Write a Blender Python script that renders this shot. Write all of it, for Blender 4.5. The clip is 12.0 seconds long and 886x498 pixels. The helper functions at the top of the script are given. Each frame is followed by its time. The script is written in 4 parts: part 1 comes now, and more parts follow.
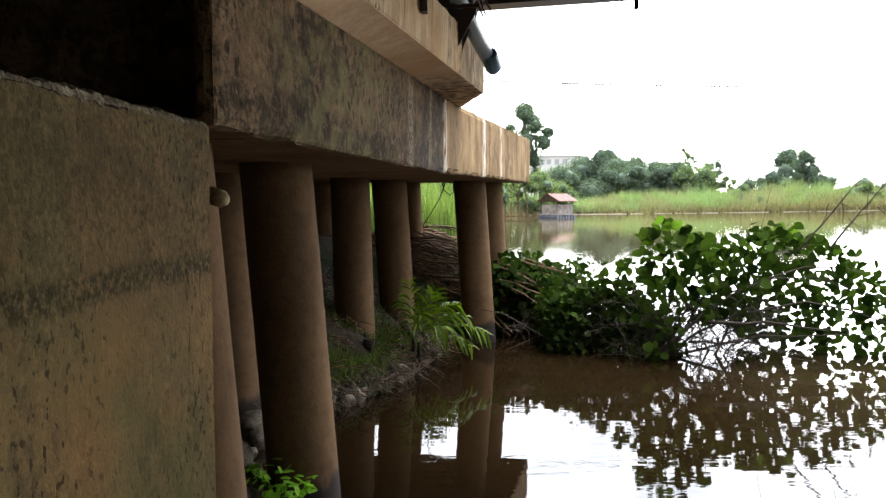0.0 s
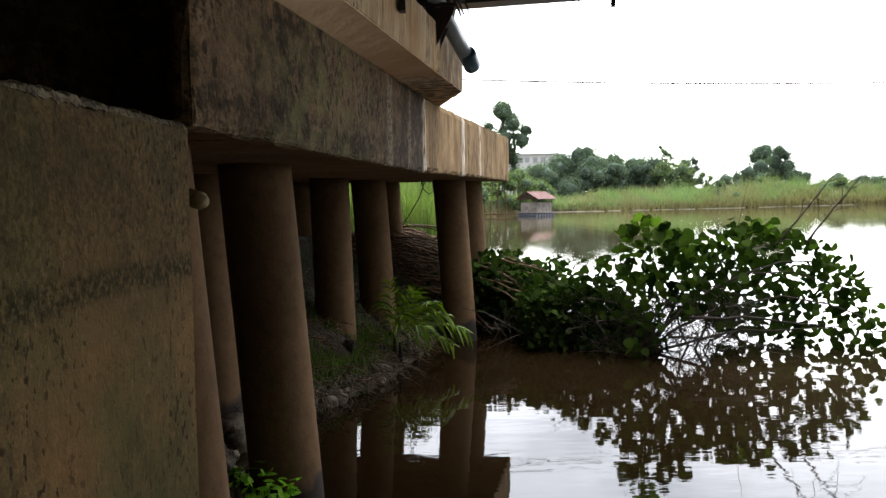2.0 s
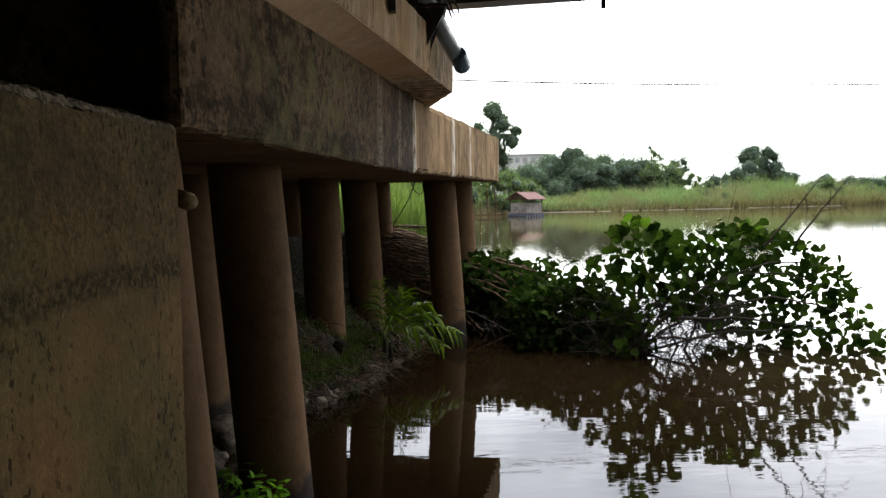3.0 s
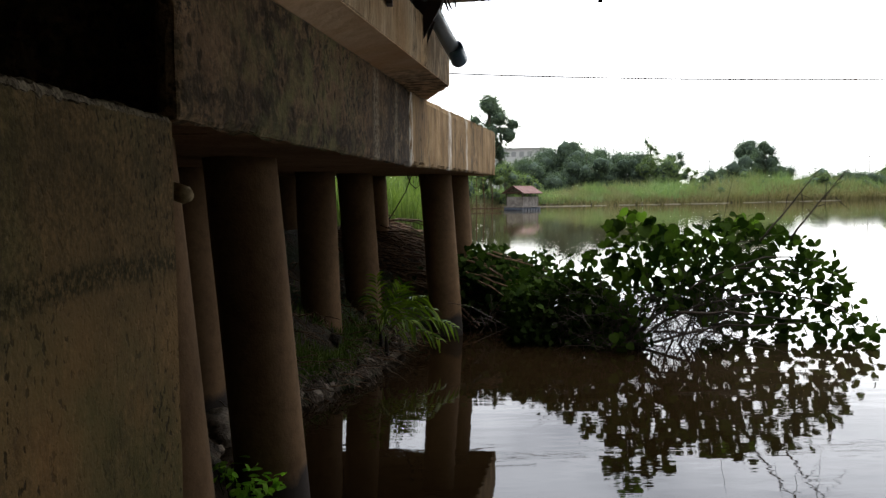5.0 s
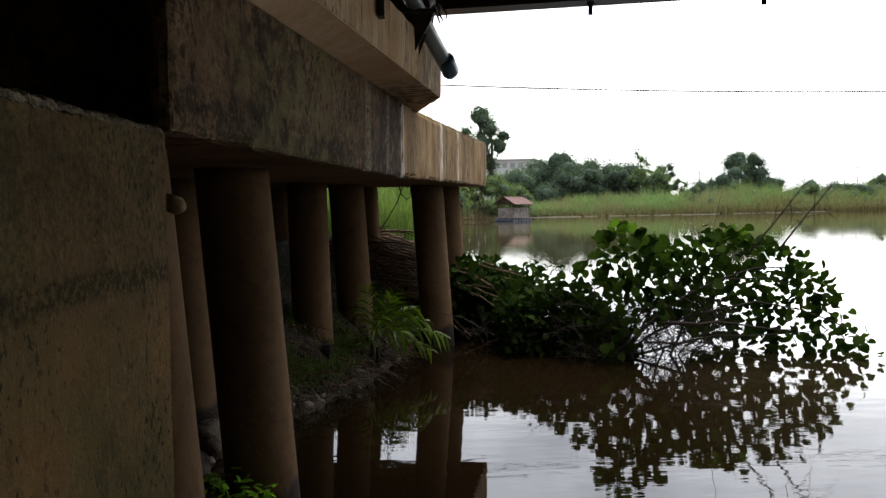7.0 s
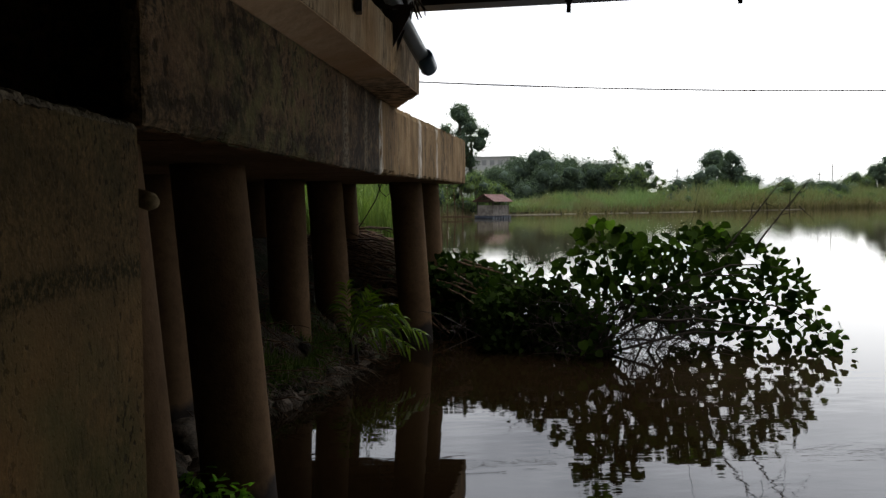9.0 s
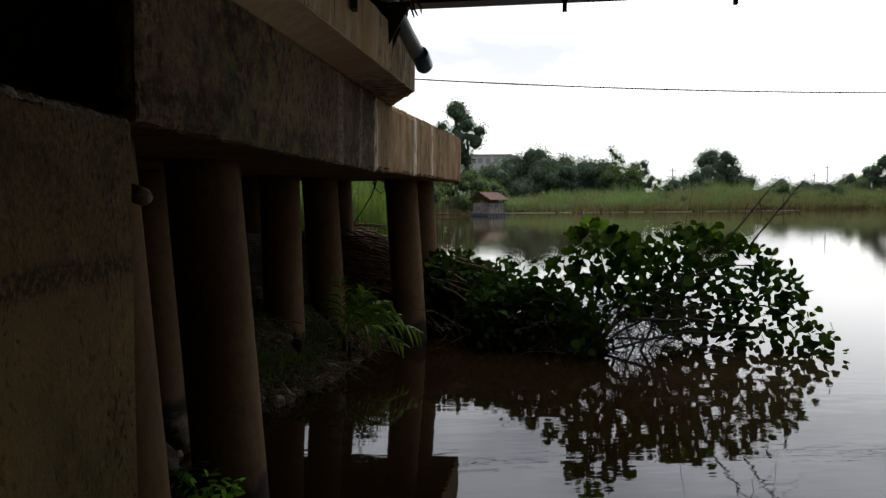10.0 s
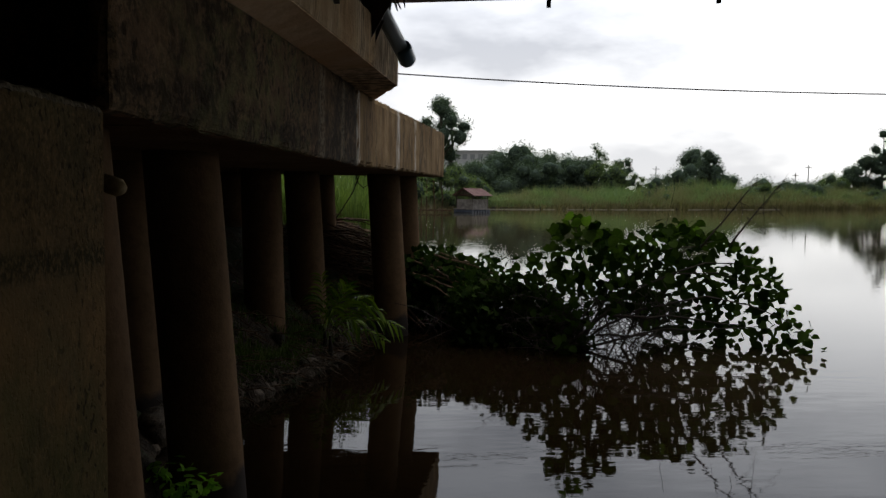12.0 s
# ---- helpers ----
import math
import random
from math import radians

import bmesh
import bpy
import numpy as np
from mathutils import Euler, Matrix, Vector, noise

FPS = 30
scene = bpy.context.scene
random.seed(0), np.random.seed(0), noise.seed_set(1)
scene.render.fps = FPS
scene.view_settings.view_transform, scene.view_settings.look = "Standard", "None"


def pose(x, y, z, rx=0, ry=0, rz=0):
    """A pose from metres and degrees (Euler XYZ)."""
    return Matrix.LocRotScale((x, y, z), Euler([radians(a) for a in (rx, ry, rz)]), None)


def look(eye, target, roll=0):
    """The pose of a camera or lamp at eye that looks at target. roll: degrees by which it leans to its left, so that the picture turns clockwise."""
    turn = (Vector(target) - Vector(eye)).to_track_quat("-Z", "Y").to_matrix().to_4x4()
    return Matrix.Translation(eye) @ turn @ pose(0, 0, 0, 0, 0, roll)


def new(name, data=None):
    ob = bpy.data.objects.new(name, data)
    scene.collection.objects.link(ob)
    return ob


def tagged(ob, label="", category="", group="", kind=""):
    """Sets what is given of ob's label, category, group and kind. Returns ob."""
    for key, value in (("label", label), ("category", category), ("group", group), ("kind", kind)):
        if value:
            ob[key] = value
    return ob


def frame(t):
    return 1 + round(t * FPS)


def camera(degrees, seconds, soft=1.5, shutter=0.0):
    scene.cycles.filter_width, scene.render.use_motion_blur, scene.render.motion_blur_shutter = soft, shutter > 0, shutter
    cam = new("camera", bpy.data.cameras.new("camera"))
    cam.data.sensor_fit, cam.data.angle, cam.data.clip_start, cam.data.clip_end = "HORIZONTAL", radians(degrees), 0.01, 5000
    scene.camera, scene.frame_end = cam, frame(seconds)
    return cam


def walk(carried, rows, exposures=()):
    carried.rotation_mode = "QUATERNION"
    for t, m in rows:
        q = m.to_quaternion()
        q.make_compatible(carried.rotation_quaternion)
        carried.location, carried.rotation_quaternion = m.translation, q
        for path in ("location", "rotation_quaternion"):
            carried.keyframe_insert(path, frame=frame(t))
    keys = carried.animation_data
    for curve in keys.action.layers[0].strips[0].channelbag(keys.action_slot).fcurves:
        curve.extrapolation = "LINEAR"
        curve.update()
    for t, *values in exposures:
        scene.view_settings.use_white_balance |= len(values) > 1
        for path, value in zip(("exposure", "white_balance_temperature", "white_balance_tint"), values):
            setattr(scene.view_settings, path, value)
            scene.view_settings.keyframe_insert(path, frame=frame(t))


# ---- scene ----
cam = camera(57.5, 12.0, soft=1.4)
walk(cam, [
    (0, pose(0, 0, 2, 86.436, -0, 0)),
    (0.5, pose(-0.007, 0.018, 2.003, 86.866, -0.057, -0.446)),
    (1, pose(-0.008, 0.01, 2.001, 86.088, 0.423, -0.862)),
    (1.5, pose(-0.011, 0.01, 1.997, 85.697, 0.241, -1.141)),
    (2, pose(-0.008, 0.005, 2.001, 86.364, 0.631, -1.482)),
    (2.5, pose(-0.01, 0.014, 2.001, 86.323, 0.682, -1.817)),
    (3, pose(-0.009, 0.014, 2.004, 86.373, 0.539, -2.188)),
    (5, pose(-0.009, 0.014, 2.005, 85.925, 0.37, -2.449)),
    (5.5, pose(-0.007, 0.006, 2.001, 85.972, 0.215, -2.883)),
    (6, pose(-0.012, 0.008, 2.001, 86.178, 0.262, -2.734)),
    (6.5, pose(-0.016, 0.009, 2.006, 86.641, 0.513, -2.74)),
    (7, pose(-0.012, -0, 2.005, 86.695, 0.347, -3.074)),
    (9, pose(-0.001, 0.01, 2.002, 86.499, 0.246, -4.514)),
    (9.5, pose(0.002, 0.009, 2.003, 86.443, 0.177, -4.279)),
    (10, pose(0.009, -0.003, 2.005, 86.317, -0.334, -4.817)),
    (10.5, pose(0.013, 0.002, 2.004, 86.716, -0.498, -4.913)),
    (11, pose(0.019, 0.003, 2.004, 86.461, -0.47, -5.369)),
    (11.5, pose(0.028, 0.01, 2, 86.165, -0.452, -5.698)),
    (12, pose(0.029, 0.016, 1.999, 86.027, -0.962, -5.937)),
], exposures=[(0.0, 0.0), (1.0, -0.45), (1.5, -0.6), (3.0, -1.05), (5.5, -1.45), (7.0, -1.5), (9.0, -2.2), (10.5, -2.6), (12.0, -2.9)])

# ---- world: bright overcast sky with grey cloud patches ----
SUN_ELEV, SUN_AZ = radians(62), radians(25)          # azimuth from +y towards +x
world = bpy.data.worlds.new("overcast_sky")
scene.world = world
world.use_nodes = True
wn, wl = world.node_tree.nodes, world.node_tree.links
wn.clear()
w_out = wn.new("ShaderNodeOutputWorld")
w_bg = wn.new("ShaderNodeBackground")
w_bg2 = wn.new("ShaderNodeBackground")
w_mix = wn.new("ShaderNodeMixShader")
sky = wn.new("ShaderNodeTexSky")
sky.sky_type = "NISHITA"
sky.sun_disc = False
sky.sun_elevation, sky.sun_rotation = SUN_ELEV, SUN_AZ
wl.new(sky.outputs[0], w_bg.inputs[0])
w_bg.inputs[1].default_value = 0.12
tc = wn.new("ShaderNodeTexCoord")
mp = wn.new("ShaderNodeMapping")
mp.inputs["Scale"].default_value = (1.0, 1.0, 2.6)
mp.inputs["Location"].default_value = (0.95, 0.3, 0.42)
wl.new(tc.outputs["Generated"], mp.inputs[0])
cn = wn.new("ShaderNodeTexNoise")
cn.inputs["Scale"].default_value, cn.inputs["Detail"].default_value, cn.inputs["Roughness"].default_value = 3.2, 6, 0.52
wl.new(mp.outputs[0], cn.inputs["Vector"])
cr = wn.new("ShaderNodeValToRGB")
cr.color_ramp.elements[0].position, cr.color_ramp.elements[0].color = 0.42, (1.0, 1.0, 1.0, 1)
cr.color_ramp.elements[1].position, cr.color_ramp.elements[1].color = 0.62, (0.52, 0.53, 0.555, 1)
wl.new(cn.outputs["Fac"], cr.inputs[0])
sep = wn.new("ShaderNodeSeparateXYZ")
wl.new(tc.outputs["Generated"], sep.inputs[0])
tint = wn.new("ShaderNodeValToRGB")
for pos in (0.22, 0.50, 0.80):
    tint.color_ramp.elements.new(pos)
for e, (pos, col) in zip(tint.color_ramp.elements, ((0.03, (0.322, 0.318, 0.31)), (0.22, (0.252, 0.258, 0.272)), (0.42, (0.205, 0.216, 0.242)), (0.80, (0.80, 0.81, 0.84)), (1.0, (3.5, 3.55, 3.65)))):
    e.position, e.color = pos, (*col, 1)
wl.new(sep.outputs[2], tint.inputs[0])
tinted = wn.new("ShaderNodeMixRGB")
tinted.blend_type = "MULTIPLY"
tinted.inputs[0].default_value = 1.0
wl.new(cr.outputs[0], tinted.inputs[1])
wl.new(tint.outputs[0], tinted.inputs[2])
wl.new(tinted.outputs[0], w_bg2.inputs[0])
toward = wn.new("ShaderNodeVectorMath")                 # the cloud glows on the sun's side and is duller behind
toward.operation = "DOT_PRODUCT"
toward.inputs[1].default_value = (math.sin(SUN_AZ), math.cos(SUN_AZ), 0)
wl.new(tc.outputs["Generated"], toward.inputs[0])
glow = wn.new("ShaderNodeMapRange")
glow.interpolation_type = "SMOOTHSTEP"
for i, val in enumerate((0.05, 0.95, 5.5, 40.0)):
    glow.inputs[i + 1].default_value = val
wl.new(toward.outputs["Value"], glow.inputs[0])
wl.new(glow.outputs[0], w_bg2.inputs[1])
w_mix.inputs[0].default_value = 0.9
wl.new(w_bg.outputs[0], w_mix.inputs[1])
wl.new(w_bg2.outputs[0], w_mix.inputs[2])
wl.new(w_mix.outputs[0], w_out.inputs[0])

sun = new("sun", bpy.data.lights.new("sun", "SUN"))
sun.data.energy, sun.data.angle, sun.data.color = 1.5, radians(25), (1.0, 0.96, 0.9)
sd = Vector((math.sin(SUN_AZ) * math.cos(SUN_ELEV), math.cos(SUN_AZ) * math.cos(SUN_ELEV), math.sin(SUN_ELEV)))
sun.matrix_world = look(sd * 60, (0, 0, 0))


# ---- materials ----
class Mat:
    """A node material with short ways to add textures."""

    def __init__(self, name, rough=0.8, metal=0.0, spec=0.5):
        self.m = bpy.data.materials.new(name)
        self.m.use_nodes = True
        self.n, self.l = self.m.node_tree.nodes, self.m.node_tree.links
        self.b = self.n["Principled BSDF"]
        self.b.inputs["Roughness"].default_value = rough
        self.b.inputs["Metallic"].default_value = metal
        self.b.inputs["Specular IOR Level"].default_value = spec
        self.co = self.n.new("ShaderNodeTexCoord").outputs["Object"]

    def noise(self, scale, detail=4, stretch=(1, 1, 1), rough=0.55, shift=(0, 0, 0)):
        mpn = self.n.new("ShaderNodeMapping")
        mpn.inputs["Scale"].default_value = stretch
        mpn.inputs["Location"].default_value = shift
        self.l.new(self.co, mpn.inputs[0])
        t = self.n.new("ShaderNodeTexNoise")
        t.inputs["Scale"].default_value, t.inputs["Detail"].default_value, t.inputs["Roughness"].default_value = scale, detail, rough
        self.l.new(mpn.outputs[0], t.inputs["Vector"])
        return t.outputs["Fac"]

    def ramp(self, fac, *stops):
        r = self.n.new("ShaderNodeValToRGB").color_ramp
        node = self.n[-1]
        while len(r.elements) < len(stops):
            r.elements.new(0.5)
        for e, (p, c) in zip(r.elements, stops):
            e.position = p
            e.color = (c, c, c, 1) if isinstance(c, (int, float)) else (*c, 1)
        self.l.new(fac, node.inputs[0])
        return node.outputs[0]

    def mix(self, fac, a, b, mode="MIX"):
        x = self.n.new("ShaderNodeMixRGB")
        x.blend_type = mode
        for s, v in zip(x.inputs, (fac, a, b)):
            if isinstance(v, (int, float)):
                s.default_value = v if s.type == "VALUE" else (v, v, v, 1)
            elif isinstance(v, tuple):
                s.default_value = (*v, 1)
            else:
                self.l.new(v, s)
        return x.outputs[0]

    def height(self, lo, hi, ax=2):
        """0 to 1 between two places on the object's own z or another axis."""
        s = self.n.new("ShaderNodeSeparateXYZ")
        self.l.new(self.co, s.inputs[0])
        r = self.n.new("ShaderNodeMapRange")
        r.inputs[1].default_value, r.inputs[2].default_value = lo, hi
        self.l.new(s.outputs[ax], r.inputs[0])
        return r.outputs[0]

    def add(self, a, b, k=1.0):
        x = self.n.new("ShaderNodeMath")
        x.operation = "MULTIPLY_ADD"
        self.l.new(b, x.inputs[0])
        x.inputs[1].default_value = k
        self.l.new(a, x.inputs[2])
        return x.outputs[0]

    def color(self, c):
        if isinstance(c, tuple):
            self.b.inputs["Base Color"].default_value = (*c, 1)
        else:
            self.l.new(c, self.b.inputs["Base Color"])
        return self

    def bump(self, fac, strength=0.4, distance=0.01):
        x = self.n.new("ShaderNodeBump")
        x.inputs["Strength"].default_value, x.inputs["Distance"].default_value = strength, distance
        self.l.new(fac, x.inputs["Height"])
        self.l.new(x.outputs[0], self.b.inputs["Normal"])
        return self


def concrete(name, light, mid, dark, black=0.5, moss=0.3, streak=0.5, band=None, pits=0.6, stains=(), grain=45, vs=0.5, spots=None, relief=0.8):
    """Weathered cast concrete: blotches, vertical runs, black growth, moss, pores."""
    m = Mat(name, 0.96, spec=0.06)
    c = m.mix(m.ramp(m.noise(1.7, 6, (1, 1, 1), 0.6), (0.38, 0.0), (0.62, 1.0)), mid, light)
    c = m.mix(m.ramp(m.noise(14.0, 7, (1, 1, vs), 0.7, (8, 1, 4)), (0.38, 0.42), (0.56, 0.0)), c, dark)
    runs = m.ramp(m.noise(3.5, 6, (1, 1, 0.2), 0.65), (0.44, 0.0), (0.66, 1.0))
    c = m.mix(m.mix(1.0, runs, streak, "MULTIPLY"), c, dark)
    pale = m.ramp(m.noise(7.0, 7, (1, 1, 0.12), 0.75, (5, 5, 5)), (0.60, 0.0), (0.70, 1.0))
    c = m.mix(m.mix(1.0, pale, streak * 0.45, "MULTIPLY"), c, tuple(min(0.7, x * 1.5) for x in light))
    green = m.ramp(m.noise(2.3, 6, (1, 1, 0.8), 0.65, (1, 9, 2)), (0.46, 0.0), (0.62, 1.0))
    c = m.mix(m.mix(1.0, green, moss, "MULTIPLY"), c, (0.105, 0.100, 0.04))
    lichen = m.ramp(m.noise(30.0, 6, (1, 1, 0.7), 0.7, (2, 2, 7)), (0.56, 0.0), (0.64, 1.0))
    c = m.mix(m.mix(1.0, lichen, moss, "MULTIPLY"), c, tuple(min(0.6, x * 1.25) for x in light))
    grow = m.ramp(m.noise(24.0, 9, (1, 1, vs), 0.75, (3, 1, 0)), (0.49, 0.0), (0.55, 1.0))
    where = m.ramp(m.noise(2.2, 6, (1, 1, 0.6), 0.65, (7, 2, 5)), (0.46, 0.0), (0.58, 1.0))
    c = m.mix(m.mix(1.0, m.mix(1.0, grow, where, "MULTIPLY"), black, "MULTIPLY"), c, (0.022, 0.02, 0.015))
    fine = m.noise(grain, 3, (1, 1, vs), 0.6)
    c = m.mix(m.mix(1.0, m.ramp(fine, (0.43, 1.0), (0.49, 0.0)), pits, "MULTIPLY"), c, (0.045, 0.037, 0.026))
    for lo, hi, ax, k, col, size in stains:
        w = m.add(m.height(lo, hi, ax), m.noise(3.0, 7, (1, 1, 0.6), 0.7, (2, 6, 1)), 0.6)
        hump = m.ramp(m.mix(1.0, w, 0.7, "MULTIPLY"), (0.26, 0.0), (0.44, 1.0), (0.70, 1.0), (0.86, 0.0))
        blot = m.ramp(m.noise(size, 9, (1, 1, vs), 0.75 if size > 8 else 0.55, (ax + size, 3, 3)), (0.44, 0.0), (0.54 if size > 8 else 0.62, 1.0))
        c = m.mix(m.mix(1.0, m.mix(1.0, hump, blot, "MULTIPLY"), k, "MULTIPLY"), c, col)
    if spots:
        size, k = spots
        near = m.ramp(m.noise(2.6, 5, (1, 1, 0.7), 0.6, (4, 8, 2)), (0.40, 0.15), (0.60, 1.0))
        hole = m.noise(size, 2, (1, 1, 0.75), 0.5, (9, 2, 6))
        c = m.mix(m.mix(1.0, m.mix(1.0, m.ramp(hole, (0.605, 0.0), (0.65, 1.0)), near, "MULTIPLY"), k, "MULTIPLY"), c, (0.016, 0.013, 0.008))
        c = m.mix(m.mix(1.0, m.mix(1.0, m.ramp(hole, (0.33, 1.0), (0.38, 0.0)), near, "MULTIPLY"), k * 0.4, "MULTIPLY"), c, tuple(x * 1.35 for x in light))
        fine = m.add(fine, m.ramp(hole, (0.58, 0.0), (0.65, 1.0)), -0.5)
    if band:
        lo, hi, col, k = band
        z = m.height(lo, hi)
        edge = m.ramp(m.add(z, m.noise(3.0, 5), 0.25), (0.575, 1.0), (0.635, 0.0))
        c = m.mix(m.mix(1.0, edge, k, "MULTIPLY"), c, col)
    m.color(c)
    m.bump(m.add(fine, m.noise(9, 6, (1, 1, 0.6), 0.65), 1.5), relief, 0.008)
    return m.m


BLACK, LIME = (0.026, 0.02, 0.013), (0.62, 0.58, 0.50)
CONC_CAP = concrete("cap_concrete", (0.226, 0.146, 0.082), (0.146, 0.091, 0.049), (0.068, 0.040, 0.021), 1.0, 0.2, 0.26, pits=0.16, vs=1.25, spots=(17, 0.85),
                    stains=((4.2, 8.6, 1, 0.72, BLACK, 5.0), (5.1, 8.6, 1, 0.9, BLACK, 15), (5.3, 8.6, 1, 0.6, BLACK, 3.0), (2.16, 2.46, 2, 0.8, BLACK, 13), (2.5, 4.4, 1, 0.75, BLACK, 9.0), (2.4, 5.5, 1, 0.6, (0.16, 0.15, 0.06), 6.0),
                            (5.45, 5.75, 1, 0.5, (0.34, 0.29, 0.2), 30), (6.3, 6.5, 1, 0.4, (0.34, 0.29, 0.2), 30)))
CONC_WING = concrete("pale_cap_concrete", (0.310, 0.208, 0.108), (0.215, 0.138, 0.066), (0.085, 0.052, 0.024), 0.7, 0.1, 0.75, pits=0.14, vs=0.22,
                     stains=((7.04, 7.22, 1, 0.95, LIME, 26), (8.9, 9.15, 1, 0.8, LIME, 26), (9.2, 9.5, 1, 0.7, BLACK, 26), (10.1, 10.3, 1, 0.6, LIME, 26), (10.4, 10.9, 1, 0.6, BLACK, 26)))
CONC_BEAM = concrete("beam_concrete", (0.660, 0.520, 0.340), (0.630, 0.425, 0.225), (0.300, 0.190, 0.100), 0.7, 0.0, 0.75, pits=0.06, vs=0.2,
                     stains=((5.8, 7.4, 1, 0.6, BLACK, 26), (5.6, 7.6, 1, 0.5, BLACK, 9.0)))
CONC_WALL = concrete("wall_concrete", (0.184, 0.117, 0.050), (0.128, 0.084, 0.036), (0.075, 0.047, 0.020), 0.4, 0.45, 0.06, pits=0.10, grain=80, vs=0.9, spots=(46, 0.8), relief=0.5,
                     stains=((1.68, 2.50, 2, 0.55, (0.035, 0.028, 0.013), 62), (1.9, 2.4, 2, 0.55, (0.045, 0.036, 0.018), 7.5), (0.9, 1.75, 2, 0.35, (0.30, 0.15, 0.05), 2.4), (-0.3, 1.75, 2, 0.85, (0.040, 0.041, 0.013), 1.3), (0.2, 1.5, 2, 0.5, (0.05, 0.042, 0.018), 3.5),
                             (1.68, 1.94, 2, 0.3, (0.03, 0.026, 0.012), 6.0), (1.755, 1.865, 2, 0.95, (0.03, 0.026, 0.012), 50)))
CONC_PILE = concrete("pile_concrete", (0.154, 0.095, 0.050), (0.111, 0.068, 0.036), (0.064, 0.039, 0.021), 0.06, 0.0, 0.12, pits=0.0, vs=1.0, relief=0.3,
                     band=(-0.4, 1.0, (0.03, 0.026, 0.024), 0.95))
# beam underside and haunch, lightened to stand for light off the water
CONC_SOFFIT_LIT = concrete("lit_soffit_concrete", (0.76, 0.56, 0.37), (0.70, 0.46, 0.27), (0.56, 0.35, 0.19), 0.05, 0.0, 0.05, pits=0.0, vs=1.0, relief=0.25,
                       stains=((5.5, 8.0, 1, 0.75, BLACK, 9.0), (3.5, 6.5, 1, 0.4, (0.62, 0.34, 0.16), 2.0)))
# darker soffit copy: the shade beneath the cap is in its colour
CONC_SOFFIT_SHADED = concrete("shaded_soffit_concrete", (0.26, 0.155, 0.085), (0.20, 0.112, 0.056), (0.12, 0.064, 0.030), 0.2, 0.0, 0.1, pits=0.0, vs=1.0)
MORTAR = concrete("rough_mortar", (0.260, 0.215, 0.150), (0.160, 0.130, 0.086), (0.060, 0.050, 0.034), 0.7, 0.2, 0.2, pits=0.7, grain=90)
CONC_DECK = concrete("deck_concrete", (0.210, 0.189, 0.154), (0.154, 0.140, 0.112), (0.084, 0.070, 0.056), 0.4, 0.05, 0.3)


def two_tone(name, a, b, scale, rough=0.85, spec=0.3, bump=0.4, dist=0.01, third=None, stretch=(1, 1, 1)):
    m = Mat(name, rough, spec=spec)
    f = m.noise(scale, 6, stretch, 0.62)
    c = m.mix(m.ramp(f, (0.38, 0.0), (0.62, 1.0)), a, b)
    if third:
        c = m.mix(m.ramp(m.noise(scale * 0.23, 4, stretch, 0.6, (4, 4, 1)), (0.48, 0.0), (0.6, 1.0)), c, third)
    return m.color(c).bump(m.noise(scale * 4, 6), bump, dist).m


def leaf_mat(name, a, b, rough=0.42, trans=0.25, island=False, patch=None):
    """Leaf with a random tint per leaf and light coming through it."""
    m = Mat(name, rough, spec=0.0)
    if island:
        r = m.n.new("ShaderNodeNewGeometry").outputs["Random Per Island"]
    else:
        r = m.n.new("ShaderNodeObjectInfo").outputs["Random"]
    c = m.mix(r, a, b)
    c = m.mix(m.ramp(m.noise(14, 3), (0.4, 0.0), (0.7, 0.35)), c, tuple(x * 0.55 for x in a))
    if patch:
        c = m.mix(m.ramp(m.noise(0.11, 5, (1, 0.5, 1.5), 0.65), (0.43, 0.0), (0.56, 0.85)), c, patch)
    m.color(c)
    tr = m.n.new("ShaderNodeBsdfTranslucent")
    m.l.new(m.mix(1.0, c, (1.6, 1.9, 0.7), "MULTIPLY"), tr.inputs[0])
    ms = m.n.new("ShaderNodeMixShader")
    ms.inputs[0].default_value = trans
    m.l.new(m.b.outputs[0], ms.inputs[1])
    m.l.new(tr.outputs[0], ms.inputs[2])
    m.l.new(ms.outputs[0], m.n["Material Output"].inputs[0])
    return m.m


MUD = two_tone("bank_mud", (0.014, 0.010, 0.006), (0.06, 0.043, 0.026), 7.0, 0.9, 0.15, 1.0, 0.06, (0.022, 0.03, 0.009))
ROCK = two_tone("grey_rock", (0.04, 0.03, 0.02), (0.14, 0.11, 0.08), 14.0, 0.85, 0.2, 1.0, 0.015)
TWIG = two_tone("bare_twig", (0.012, 0.008, 0.005), (0.034, 0.022, 0.013), 20.0, 0.8, 0.3, 0.4, 0.004)
STRAW = two_tone("dead_reed", (0.045, 0.027, 0.015), (0.15, 0.09, 0.048), 15.0, 0.8, 0.2, 0.4, 0.004)
FOAM = two_tone("bleached_stalk", (0.34, 0.31, 0.24), (0.52, 0.48, 0.40), 3.0, 0.8, 0.2, 0.2, 0.004)
BARK = two_tone("tree_bark", (0.06, 0.05, 0.04), (0.14, 0.12, 0.09), 4.0, 0.9, 0.2, 0.6, 0.02)
STEEL = two_tone("dark_painted_steel", (0.012, 0.011, 0.011), (0.035, 0.028, 0.024), 6.0, 0.55, 0.4, 0.3, 0.004, (0.06, 0.03, 0.018))
PIPE = two_tone("grey_plastic_pipe", (0.24, 0.28, 0.30), (0.34, 0.38, 0.40), 5.0, 0.3, 0.5, 0.1, 0.002)
SOCKET = two_tone("blue_plastic_socket", (0.06, 0.13, 0.19), (0.10, 0.18, 0.25), 5.0, 0.35, 0.5, 0.1, 0.002)
